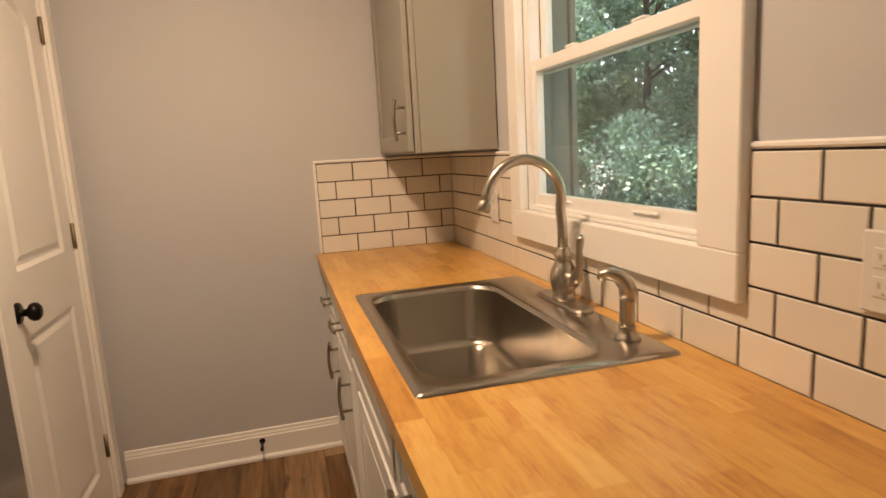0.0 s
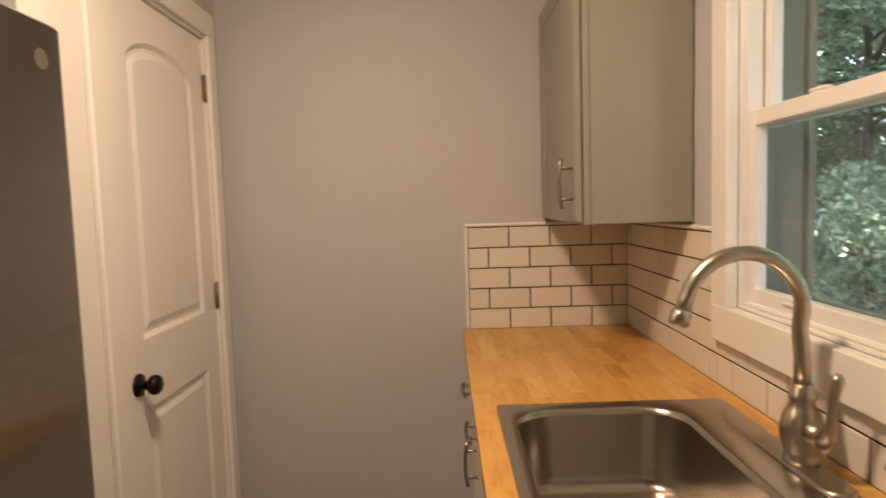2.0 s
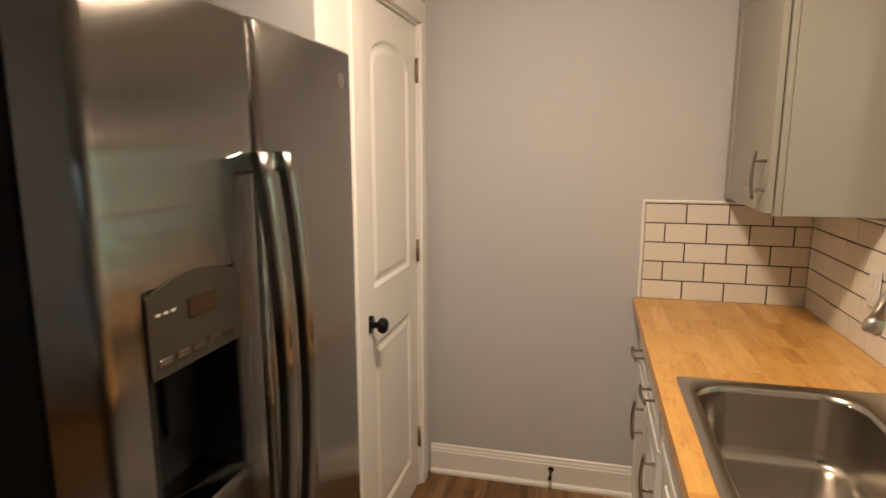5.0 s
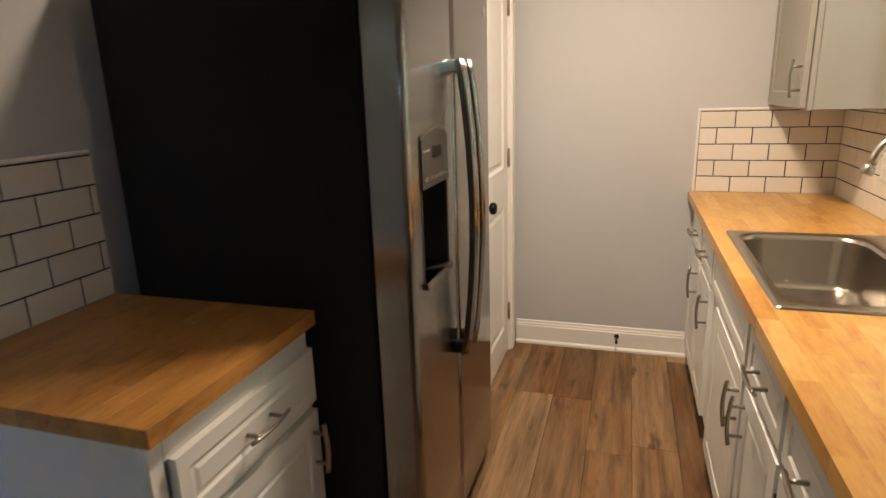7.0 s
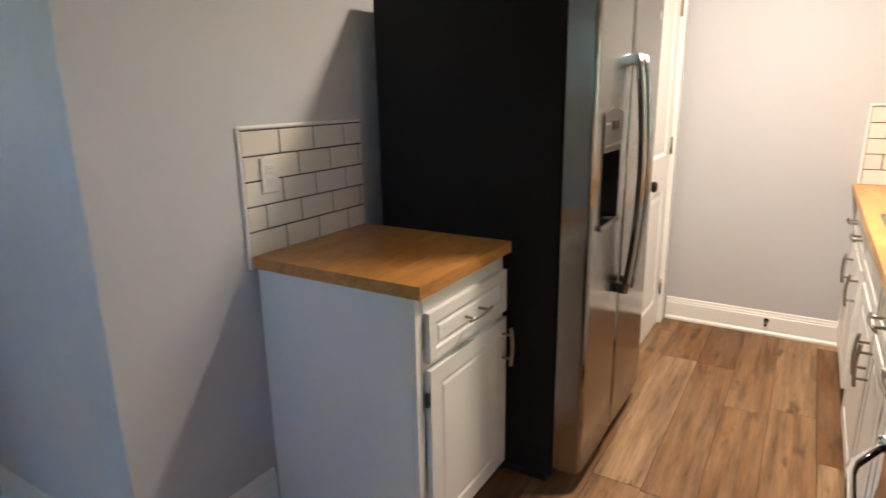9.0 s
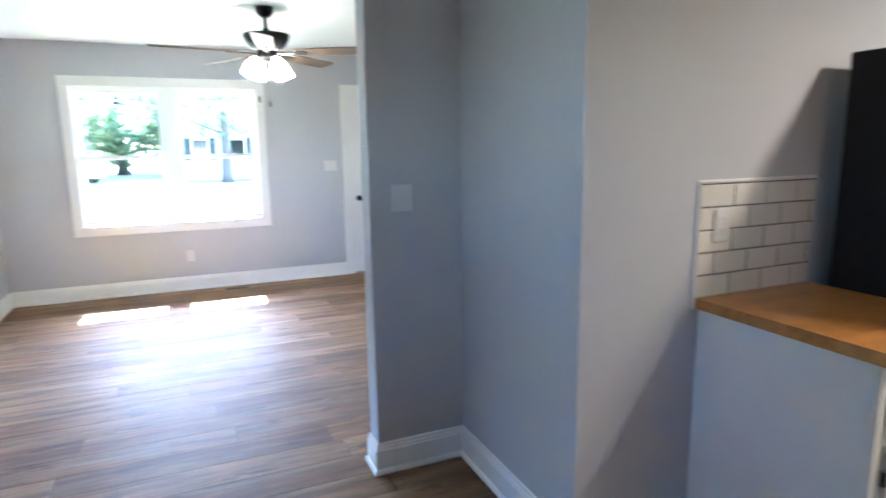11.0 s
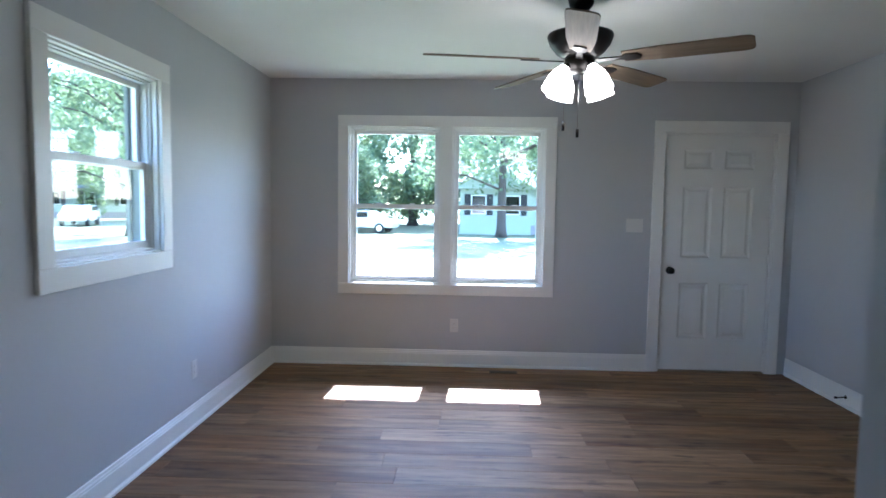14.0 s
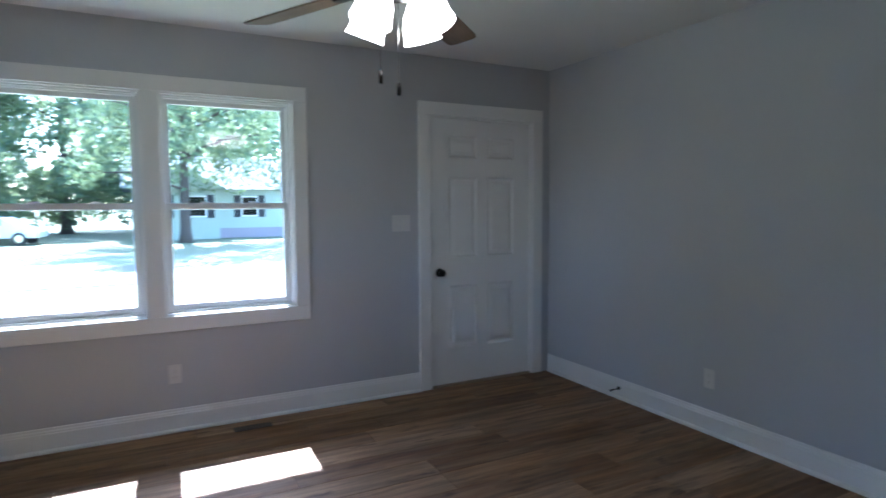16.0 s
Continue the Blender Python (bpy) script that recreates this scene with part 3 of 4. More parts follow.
outlet(-7.428, -4.148, 0.356, FACE_E)
outlet(-5.931, -5.732, 0.356, FACE_N)
outlet(-3.783, -5.732, 0.346, FACE_N)
outlet(-5.877, -1.335, 0.330, FACE_S)
switch_plate(-7.428, -2.645, 1.242, FACE_E, 2, "white double light switch plate beside the front door")
switch_plate(-3.225, -3.30, 1.235, FACE_E, 1, "white single light switch plate on the grey wall")
outlet(-0.003, -0.565, 1.12, FACE_W, "white outlet set in the tiled splashback")
outlet(-0.003, -2.066, 1.14, FACE_W, "white outlet set in the tiled splashback")
outlet(-2.337, -2.438, 1.165, FACE_E, "white outlet set in the tiled splashback")

# floor register below the front window
vent = thing("floor_vent", pose(-7.275, -3.726, 0.002), "brown metal floor register below the front windows", "vent")
part("frame", frame_ring(-0.115, 0.115, -0.04, 0.04, 0, 0.006, 0.012), M_SOIL, vent, "", pose(0, 0, 0, -90, 0, 90))
part("duct", boxbm(-0.03, 0.03, -0.105, 0.105, 0.0, 0.0015), M_SLOT, vent)
for k in range(14):
    part("slat", boxbm(-0.029, 0.029, -0.0025, 0.0025, 0.0015, 0.005), M_SOIL, vent, "", pose(0, -0.0975 + 0.015 * k, 0))

# ---- kitchen: base cabinets on the window side ----
CT, CTH = 0.914, 0.038


def cab_front(parent, u0, u1, z0, z1, name, y=-0.020, mat=None):
    """An overlay door or drawer front with a routed raised panel."""
    w, h = u1 - u0, z1 - z0
    m = 0.034 if h < 0.25 else 0.055
    return part(name, panelled(w, h, 0.019, [rect_loop(m, w - m, m, h - m)], 0.006, -0.005, 0.014, 0.004), mat or M_CAB, parent, "", pose(u0, y, z0))


def base_cabinet(name, x, y, turn, w, depth, label, fronts):
    """A framed base unit, front at local y = 0; fronts: drawers over doors."""
    t = thing(name, pose(x, y, 0, 0, 0, turn), label, "cabinet", "base cabinets")
    for u in (0.001, w - 0.019):
        bm = boxbm(u, u + 0.018, 0.018, depth, 0.10, CT - CTH)
        box(bm, u, u + 0.018, 0.07, depth, 0.0, 0.10)
        part("side_panel", bm, M_CAB, t)
    part("bottom_panel", boxbm(0.019, w - 0.019, 0.018, depth, 0.10, 0.118), M_CAB, t)
    part("back_panel", boxbm(0.019, w - 0.019, depth - 0.012, depth, 0.118, CT - CTH), M_CAB, t)
    bm = frame_ring(0.001, w - 0.001, 0.10, CT - CTH, 0.0, 0.018, 0.038, wt=0.066)
    box(bm, 0.039, w - 0.039, 0.0, 0.018, 0.625, 0.705)
    part("face_frame", bm, M_CAB, t)
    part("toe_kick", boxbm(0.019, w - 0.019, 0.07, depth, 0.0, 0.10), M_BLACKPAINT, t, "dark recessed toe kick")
    for kind, u0, u1, z0, z1 in fronts:
        if kind == "drawer":
            d = cab_front(t, u0, u1, z0, z1, "drawer_front")
            bow_handle(d, pose((u1 - u0) / 2, 0, (z1 - z0) / 2), 0.12, False)
        elif kind == "panel":
            cab_front(t, u0, u1, z0, z1, "false_front")
        else:
            d = cab_front(t, u0, u1, z0, z1, "door")
            right = kind == "door_r"
            bow_handle(d, pose((u1 - u0) - 0.03 if right else 0.03, 0, (z1 - z0) - 0.10), 0.12, True)
            for z in (0.07, (z1 - z0) - 0.09):
                hb = boxbm(-0.006, 0.006, 0.002, 0.016, -0.022, 0.022, bev=0.002)
                part("hinge", hb, M_DARKHINGE, d, "small dark hinge", pose(-0.006 if right else (u1 - u0) + 0.006, 0, z))
    return t


DZ, KZ = (0.695, 0.835), (0.125, 0.665)
CAB_LABEL = "white painted base cabinet with a drawer over a panelled door"
solid("filler_strip", boxbm(-0.600, -0.010, -0.098, -0.010, 0.0, CT - CTH - 0.001), M_CAB, "white painted filler strip at the end wall", "filler", group="base cabinets")
base_cabinet("base_cabinet", -0.600, -0.100, FACE_W, 0.38, 0.59, CAB_LABEL, [("drawer", 0.015, 0.365, *DZ), ("door_r", 0.015, 0.365, *KZ)])
base_cabinet("base_cabinet", -0.600, -0.480, FACE_W, 0.38, 0.59, CAB_LABEL, [("drawer", 0.015, 0.365, *DZ), ("door_r", 0.015, 0.365, *KZ)])
base_cabinet("sink_cabinet", -0.600, -0.860, FACE_W, 0.74, 0.59, "white painted sink cabinet with a false front over one wide door", [("panel", 0.02, 0.72, *DZ), ("door_r", 0.16, 0.72, 0.095, KZ[1])])
part("stile", boxbm(0.038, 0.155, 0.0, 0.018, 0.10, 0.66), M_CAB, bpy.data.objects["sink_cabinet"])
base_cabinet("base_cabinet", -0.600, -1.600, FACE_W, 0.40, 0.59, CAB_LABEL, [("drawer", 0.015, 0.385, *DZ), ("door_l", 0.015, 0.385, *KZ)])
base_cabinet("base_cabinet", -0.600, -2.000, FACE_W, 0.473, 0.59, CAB_LABEL, [("drawer", 0.015, 0.450, *DZ), ("door_r", 0.015, 0.450, *KZ)])

SX0, SX1, SY0, SY1 = -0.592, -0.048, -1.708, -0.889
BX0, BX1, BY0, BY1 = -0.555, -0.175, -1.656, -0.939
STAVES = {}


def stave_mesh(w, l, wood):
    key = (round(w, 4), round(l, 3), wood)
    if key not in STAVES:
        STAVES[key] = mesh_of(boxbm(0, key[0], 0, key[1], -CTH, 0, bev=0.00015), "stave", wood)
    return STAVES[key]


def butcher_block(x0, x1, y0, y1, hole, label, seed, wood):
    """A worktop of glued staves running along y, less the hole."""
    t = thing("worktop", pose(0, 0, CT), label, "worktop")
    r = random.Random(seed)
    rows = round((x1 - x0) / 0.050)
    sw = (x1 - x0) / rows
    for i in range(rows):
        a, b = x0 + sw * i, x0 + sw * (i + 1)
        y = y0
        first = True
        while y < y1 - 1e-4:
            ln = r.uniform(0.14, 0.42) * (r.uniform(0.3, 1) if first else 1)
            e = y + ln if y1 - (y + ln) > 0.12 else y1
            first = False
            spans = [(a, b, y, e)]
            if hole and b > hole[0] and a < hole[1] and e > hole[2] and y < hole[3]:
                spans = [(a, b, y, hole[2]), (a, b, hole[3], e)]
                lo, hi = max(y, hole[2]), min(e, hole[3])
                spans += [(a, hole[0], lo, hi), (hole[1], b, lo, hi)]
            for c, d, p, q in spans:
                if d - c > 0.002 and q - p > 0.004:
                    o = new("stave", stave_mesh(d - c, q - p, wood))
                    o.parent = t
                    o.matrix_basis = pose(c, p, 0)
            y = e
    return t


butcher_block(-0.645, 0.0, -2.475, 0.0, (BX0 - 0.012, BX1 + 0.012, BY0 - 0.012, BY1 + 0.012), "oiled butcher-block worktop with a drop-in sink", 3, M_BLOCK)

# ---- sink ----
sink = thing("sink", pose((SX0 + SX1) / 2, (SY0 + SY1) / 2, CT), "brushed stainless single-bowl drop-in sink with rear ledge", "sink")
ox, oy = (SX0 + SX1) / 2, (SY0 + SY1) / 2


def round_rect(x0, x1, y0, y1, r, n=7):
    pts = []
    for cx, cy, a0 in ((x1 - r, y1 - r, 0), (x0 + r, y1 - r, 90), (x0 + r, y0 + r, 180), (x1 - r, y0 + r, 270)):
        pts += [(cx + r * math.cos(radians(a0 + 90 * k / n)), cy + r * math.sin(radians(a0 + 90 * k / n))) for k in range(n + 1)]
    return pts


def loft(bm, rings, close_first=False, close_last=False, smooth=True):
    vs = [[bm.verts.new((x, y, z)) for x, y in pts] for pts, z in rings]
    n = len(vs[0])
    for a, b in zip(vs, vs[1:]):
        for k in range(n):
            bm.faces.new((a[k], a[(k + 1) % n], b[(k + 1) % n], b[k])).smooth = smooth
    if close_first:
        bm.faces.new(vs[0])
    if close_last:
        bm.faces.new(vs[-1])
    return vs


bx0, bx1, by0, by1 = BX0 - ox, BX1 - ox, BY0 - oy, BY1 - oy
rx0, rx1, ry0, ry1 = SX0 - ox, SX1 - ox, SY0 - oy, SY1 - oy
bm = bmesh.new()
loft(bm, [(round_rect(rx0, rx1, ry0, ry1, 0.012), 0.0005), (round_rect(rx0 + 0.002, rx1 - 0.002, ry0 + 0.002, ry1 - 0.002, 0.012), 0.005),
          (round_rect(rx0 + 0.008, rx1 - 0.008, ry0 + 0.008, ry1 - 0.008, 0.012), 0.007),
          (round_rect(bx0 - 0.006, bx1 + 0.006, by0 - 0.006, by1 + 0.006, 0.088), 0.006),
          (round_rect(bx0, bx1, by0, by1, 0.085), 0.003), (round_rect(bx0 + 0.004, bx1 - 0.004, by0 + 0.004, by1 - 0.004, 0.082), -0.008)])
part("rim", bm, M_SINK, sink)
bm = bmesh.new()
rings = [(round_rect(bx0 + 0.004, bx1 - 0.004, by0 + 0.004, by1 - 0.004, 0.082), -0.008)]
rings.append((round_rect(bx0 + 0.012, bx1 - 0.012, by0 + 0.012, by1 - 0.012, 0.080), -0.148))
for k in range(1, 8):
    a = math.pi / 2 * k / 7
    off = 0.014 + 0.032 * (1 - math.cos(a))
    rings.append((round_rect(bx0 + off, bx1 - off, by0 + off, by1 - off, 0.078 - 0.035 * k / 7), -0.151 - 0.032 * math.sin(a)))
rings.append((round_rect(-0.09, 0.03, -0.035, 0.085, 0.0599), -0.190))
loft(bm, rings, close_last=True)
part("bowl", bm, M_SINK, sink)
drain = part("drain", lathe(bmesh.new(), [(0.058, 0.001), (0.056, 0.004), (0.046, 0.004), (0.040, -0.004), (0.038, -0.012)], 28), M_CHROME, sink, "chrome drain strainer", pose(-0.030, 0.025, -0.1895))
part("strainer", lathe(bmesh.new(), [(0.037, 0.0), (0.010, 0.001), (0.006, 0.012), (0.0, 0.013)], 20), M_NICKEL, drain, "", pose(0, 0, 0.0015))

# ---- faucet and sprayer ----
FX, FY, FZ = -0.078, -1.258, CT + 0.0065
faucet = thing("faucet", pose(FX, FY, FZ), "brushed nickel gooseneck faucet with a side lever", "faucet")
bm = bmesh.new()
loft(bm, [(round_rect(-0.030, 0.030, -0.128, 0.128, 0.0299), 0.0), (round_rect(-0.030, 0.030, -0.128, 0.128, 0.0299), 0.004), (round_rect(-0.025, 0.025, -0.123, 0.123, 0.0249), 0.008)], True, True)
part("deck_plate", bm, M_NICKEL, faucet)
part("body", lathe(bmesh.new(), [(0.030, 0.008), (0.030, 0.018), (0.027, 0.022), (0.029, 0.030), (0.035, 0.055), (0.036, 0.070), (0.032, 0.090), (0.023, 0.108), (0.019, 0.118), (0.022, 0.122), (0.022, 0.130), (0.018, 0.134), (0.018, 0.146), (0.015, 0.150)], 28), M_NICKEL, faucet)
pts = [(0, 0, 0.145), (0, 0, 0.20), (0, 0, 0.245)]
R = 0.104
for k in range(0, 15):
    a = math.pi * (k / 14) * 0.93
    pts.append((-R + R * math.cos(a), 0, 0.280 + R * math.sin(a)))
last = Vector(pts[-1])
d = (last - Vector(pts[-2])).normalized()
pts.append(tuple(last + d * 0.02))
sway = [(x, y + 0.010 * math.exp(-((z - 0.25) / 0.03) ** 2) * (1 if x > -0.03 else 0), z) for x, y, z in pts]
spout = part("spout", tube(bmesh.new(), sway, 0.0135, 18), M_NICKEL, faucet)
tip = Vector(sway[-1])
part("aerator", tube(bmesh.new(), [tip - d * 0.004, tip + d * 0.004, tip + d * 0.020, tip + d * 0.026], [0.0145, 0.018, 0.0185, 0.015], 18), M_NICKEL, spout)
part("lever_hub", tube(bmesh.new(), [(0.0, -0.02, 0.068), (0.004, -0.052, 0.074)], [0.020, 0.015], 16), M_NICKEL, faucet)
part("lever", tube(bmesh.new(), [(0.004, -0.048, 0.060), (0.006, -0.064, 0.078), (0.006, -0.074, 0.110), (0.005, -0.080, 0.150), (0.004, -0.088, 0.182), (0.004, -0.092, 0.190)], [0.013, 0.015, 0.009, 0.008, 0.011, 0.006], 14), M_NICKEL, faucet)

spray = thing("side_sprayer", pose(-0.098, -1.588, FZ), "brushed nickel side sprayer standing in its collar", "sprayer")
part("collar", lathe(bmesh.new(), [(0.029, 0), (0.028, 0.005), (0.020, 0.012), (0.017, 0.024), (0.019, 0.028)], 22), M_NICKEL, spray)
part("grip", lathe(bmesh.new(), [(0.016, 0.026), (0.0165, 0.040), (0.0165, 0.085), (0.019, 0.094)], 22), M_NICKEL, spray)
part("head", tube(bmesh.new(), [(0.0, 0, 0.084), (0.002, -0.001, 0.104), (-0.003, 0.002, 0.122), (-0.016, 0.008, 0.136), (-0.034, 0.016, 0.143), (-0.046, 0.022, 0.139), (-0.051, 0.024, 0.130)], [0.017, 0.019, 0.0185, 0.016, 0.0125, 0.0115, 0.010], 18), M_NICKEL, spray)

# ---- upper cabinet ----
up = thing("wall_cabinet", pose(-0.285, -0.004, 1.333, 0, 0, FACE_W), "greige painted wall cabinet with one door beside the window", "cabinet")
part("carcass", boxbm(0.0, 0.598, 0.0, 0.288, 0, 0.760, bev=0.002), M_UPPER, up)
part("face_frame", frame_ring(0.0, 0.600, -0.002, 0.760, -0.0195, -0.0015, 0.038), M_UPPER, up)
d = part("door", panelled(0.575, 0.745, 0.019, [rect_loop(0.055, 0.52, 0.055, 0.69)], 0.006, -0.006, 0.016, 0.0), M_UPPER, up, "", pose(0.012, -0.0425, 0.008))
bow_handle(d, pose(0.540, 0, 0.11), 0.12, True)
for z in (0.07, 0.67):
    part("hinge", boxbm(-0.006, 0.006, 0.002, 0.016, -0.022, 0.022, bev=0.002), M_DARKHINGE, d, "small dark hinge", pose(-0.006, 0, z))

# ---- range ----
rg = thing("range", pose(-0.025, -2.481, 0), "black slide-in range with a glass cooktop and steel oven handle", "stove")
part("body", boxbm(-0.60, 0, -0.755, 0, 0.02, 0.895), M_BLACKPAINT, rg)
part("cooktop", boxbm(-0.635, 0, -0.758, 0.003, 0.895, 0.913, bev=0.006, seg=2), M_BLACKGLASS, rg, "black ceramic glass cooktop")
bm = bmesh.new()
for b in ((-0.632, -0.612, -0.755, 0.0), (-0.022, -0.002, -0.755, 0.0), (-0.612, -0.022, -0.018, 0.0), (-0.612, -0.022, -0.755, -0.737)):
    box(bm, *b, 0.9125, 0.9175, 0.002)
part("cooktop_trim", bm, M_BLACKPLASTIC, rg)
part("oven_door", boxbm(-0.645, -0.602, -0.752, -0.003, 0.24, 0.80, bev=0.006, seg=2), M_BLACKGLASS, rg)
part("control_strip", boxbm(-0.640, -0.602, -0.752, -0.003, 0.808, 0.892, bev=0.006, seg=2), M_BLACKPLASTIC, rg)
part("drawer", boxbm(-0.640, -0.602, -0.752, -0.003, 0.06, 0.232, bev=0.006, seg=2), M_BLACKPLASTIC, rg)
hp = [(-0.650 - 0.052 * min(1, 6 * min(k / 20, 1 - k / 20)) - 0.012 * math.sin(math.pi * k / 20), -0.03 - 0.695 * k / 20, 0.765) for k in range(21)]
part("handle", tube(bmesh.new(), hp, 0.009, 14), M_CHROME, rg, "bowed steel oven handle")
for k in (0, 1):
    part("end_cap", lathe(bmesh.new(), [(0.018, 0), (0.018, 0.008), (0.012, 0.016)], 18, m=pose(0, 0, 0, 0, -90, 0)), M_CHROME, rg, "", pose(-0.645, -0.03 - 0.695 * k, 0.765))

# ---- refrigerator ----
fr = thing("refrigerator", pose(-2.265, -1.952, 0), "side-by-side stainless refrigerator with black sides and door dispenser", "refrigerator")
FW, FH, FD0, FD1, GAP = 0.838, 1.765, 0.738, 0.835, 0.383
part("cabinet", boxbm(0, FD0 - 0.006, 0, FW, 0.03, 1.755, bev=0.006), M_BLACKPAINT, fr, "black textured steel cabinet")
part("base_grille", boxbm(0.05, FD0 - 0.03, 0.01, FW - 0.01, 0.0, 0.05), M_BLACKPLASTIC, fr)
for y0 in (0.01, FW - 0.09):
    part("hinge_cover", boxbm(FD0 - 0.10, FD0 + 0.05, y0, y0 + 0.08, 1.755, 1.775, bev=0.006), M_BLACKPLASTIC, fr)


def steel_door(y0, y1, hole=None):
    """A door skin, softly bowed across, with rounded outer edges."""
    n = 26
    prof = []
    r = 0.016
    for k in range(n + 1):
        f = k / n
        y = y0 + (y1 - y0) * (0.5 - 0.5 * math.cos(math.pi * f))
        e = min(y - y0, y1 - y)
        x = FD1 + 0.006 * math.sin(math.pi * f) - (r - math.sqrt(max(0, r * r - max(0, r - e) ** 2)))
        prof.append((x, y))
    zs = [0.075, 0.083, 0.30, 0.60, FH - 0.008, FH]
    if hole:
        zs = sorted(zs + [hole[2], hole[3]])
        for h in hole[:2]:
            k = min(range(1, n), key=lambda i: abs(prof[i][1] - h))
            prof[k] = (prof[k][0], h)
    bm = bmesh.new()
    g = []
    for i, z in enumerate(zs):
        inset = 0.008 if i in (0, len(zs) - 1) else 0.0
        g.append([bm.verts.new((x - inset, y, z)) for x, y in prof])
    for i in range(len(zs) - 1):
        for k in range(n):
            mid, zm = (prof[k][1] + prof[k + 1][1]) / 2, (zs[i] + zs[i + 1]) / 2
            if hole and hole[0] < mid < hole[1] and hole[2] < zm < hole[3]:
                continue
            bm.faces.new((g[i][k], g[i][k + 1], g[i + 1][k + 1], g[i + 1][k])).smooth = True
    bk = [[bm.verts.new((FD0, y0 if j == 0 else y1, z)) for j in (0, 1)] for z in (zs[0], zs[-1])]
    for row, b in ((g[0], bk[0]), (g[-1], bk[1])):
        bm.faces.new([*row, b[1], b[0]])
    bm.faces.new([r_[0] for r_ in g] + [bk[1][0], bk[0][0]])
    bm.faces.new([r_[-1] for r_ in g] + [bk[1][1], bk[0][1]])
    return bm


DY0, DY1, DZ0, DZ1 = 0.068, 0.292, 0.965, 1.345
fz = part("freezer_door", steel_door(0.0, GAP - 0.004, (DY0, DY1, DZ0, DZ1)), M_STEEL, fr, "brushed stainless freezer door")
fd = part("fridge_door", steel_door(GAP + 0.004, FW), M_STEEL, fr, "brushed stainless refrigerator door")
# dispenser set into the freezer door
XF = FD1 + 0.006
disp = part("dispenser_back", boxbm(FD0 + 0.002, FD0 + 0.010, DY0, DY1, DZ0, DZ1), M_BLACKPLASTIC, fz, "black recessed water and ice dispenser")
part("dispenser_side", boxbm(FD0 + 0.010, XF, DY0, DY0 + 0.010, DZ0, DZ1, bev=0.002), M_BLACKPLASTIC, fz)
part("dispenser_side", boxbm(FD0 + 0.010, XF, DY1 - 0.010, DY1, DZ0, DZ1, bev=0.002), M_BLACKPLASTIC, fz)
pan = bmesh.new()
vs = [(DY0 + 0.004, 1.215), (DY1 - 0.004, 1.215)] + [(DY1 - 0.004 - (DY1 - DY0 - 0.008) * k / 12, 1.335 + 0.022 * math.sin(math.pi * k / 12)) for k in range(13)]
a = [pan.verts.new((XF + 0.004, y, z)) for y, z in vs]
b = [pan.verts.new((FD0 + 0.02, y, z)) for y, z in vs]
pan.faces.new(a)
pan.faces.new(b[::-1])
for i in range(len(a)):
    j = (i + 1) % len(a)
    pan.faces.new((a[i], a[j], b[j], b[i]))
part("control_panel", pan, M_PANELGREY, fz, "grey control panel with a small dark display")
part("display", boxbm(XF + 0.003, XF + 0.006, 0.155, 0.225, 1.285, 1.315, bev=0.001), M_LED, fz)
for k in range(5):
    part("button", boxbm(XF + 0.003, XF + 0.007, 0.086 + 0.038 * k, 0.112 + 0.038 * k, 1.232, 1.243, bev=0.001), M_STEEL, fz)
for k in range(3):
    part("legend", boxbm(XF + 0.003, XF + 0.005, 0.088 + 0.016 * k, 0.096 + 0.016 * k, 1.305, 1.309), M_LEGEND, fz, "small pale printed bar")
part("drip_tray", boxbm(FD0 + 0.010, XF + 0.012, DY0 + 0.002, DY1 - 0.002, DZ0 - 0.006, DZ0 + 0.014, bev=0.004), M_STEEL, fz, "steel drip tray lip")
part("paddle", boxbm(FD0 + 0.012, FD0 + 0.024, 0.115, 0.165, 1.06, 1.19, bev=0.003), M_BLACKPLASTIC, fz, "", pose(0, 0, 0))
part("paddle", boxbm(FD0 + 0.012, FD0 + 0.024, 0.195, 0.245, 1.06, 1.19, bev=0.003), M_BLACKPLASTIC, fz)
part("badge", lathe(bmesh.new(), [(0.020, 0), (0.019, 0.002), (0.015, 0.003)], 24, m=pose(0, 0, 0, 0, 90, 0)), M_NICKEL, fd, "round grey maker's badge", pose(XF - 0.0035, FW - 0.072, 1.692))


def fridge_handle(parent, y, twist):
    n = 18
    bm = bmesh.new()
    rows = []
    for k in range(n + 1):
        f = k / n
        z = 0.672 + 0.858 * f
        x = FD1 + 0.036 + 0.034 * math.sin(math.pi * f) ** 0.8
        w, d = 0.019, 0.012
        rows.append([bm.verts.new((x + dx, y + dy, z)) for dx, dy in ((-d, -w), (d * 0.3, -w), (d, -w * 0.55), (d * 1.1, 0), (d, w * 0.55), (d * 0.3, w), (-d, w))])
    for a, b in zip(rows, rows[1:]):
        for i in range(7):
            bm.faces.new((a[i], a[(i + 1) % 7], b[(i + 1) % 7], b[i])).smooth = i not in (0, 5, 6)
    bm.faces.new(rows[0])
    bm.faces.new(rows[-1][::-1])
    h = part("handle", bm, M_STEEL, parent, "bowed stainless door handle")
    for z in (0.69, 1.512):
        part("bracket", boxbm(FD1 - 0.006, FD1 + 0.034, y - 0.016, y + 0.016, z - 0.018, z + 0.018, bev=0.004), M_CHROME if z > 1 else M_BLACKPLASTIC, h)


fridge_handle(fz, GAP - 0.042, -1)
fridge_handle(fd, GAP + 0.042, 1)

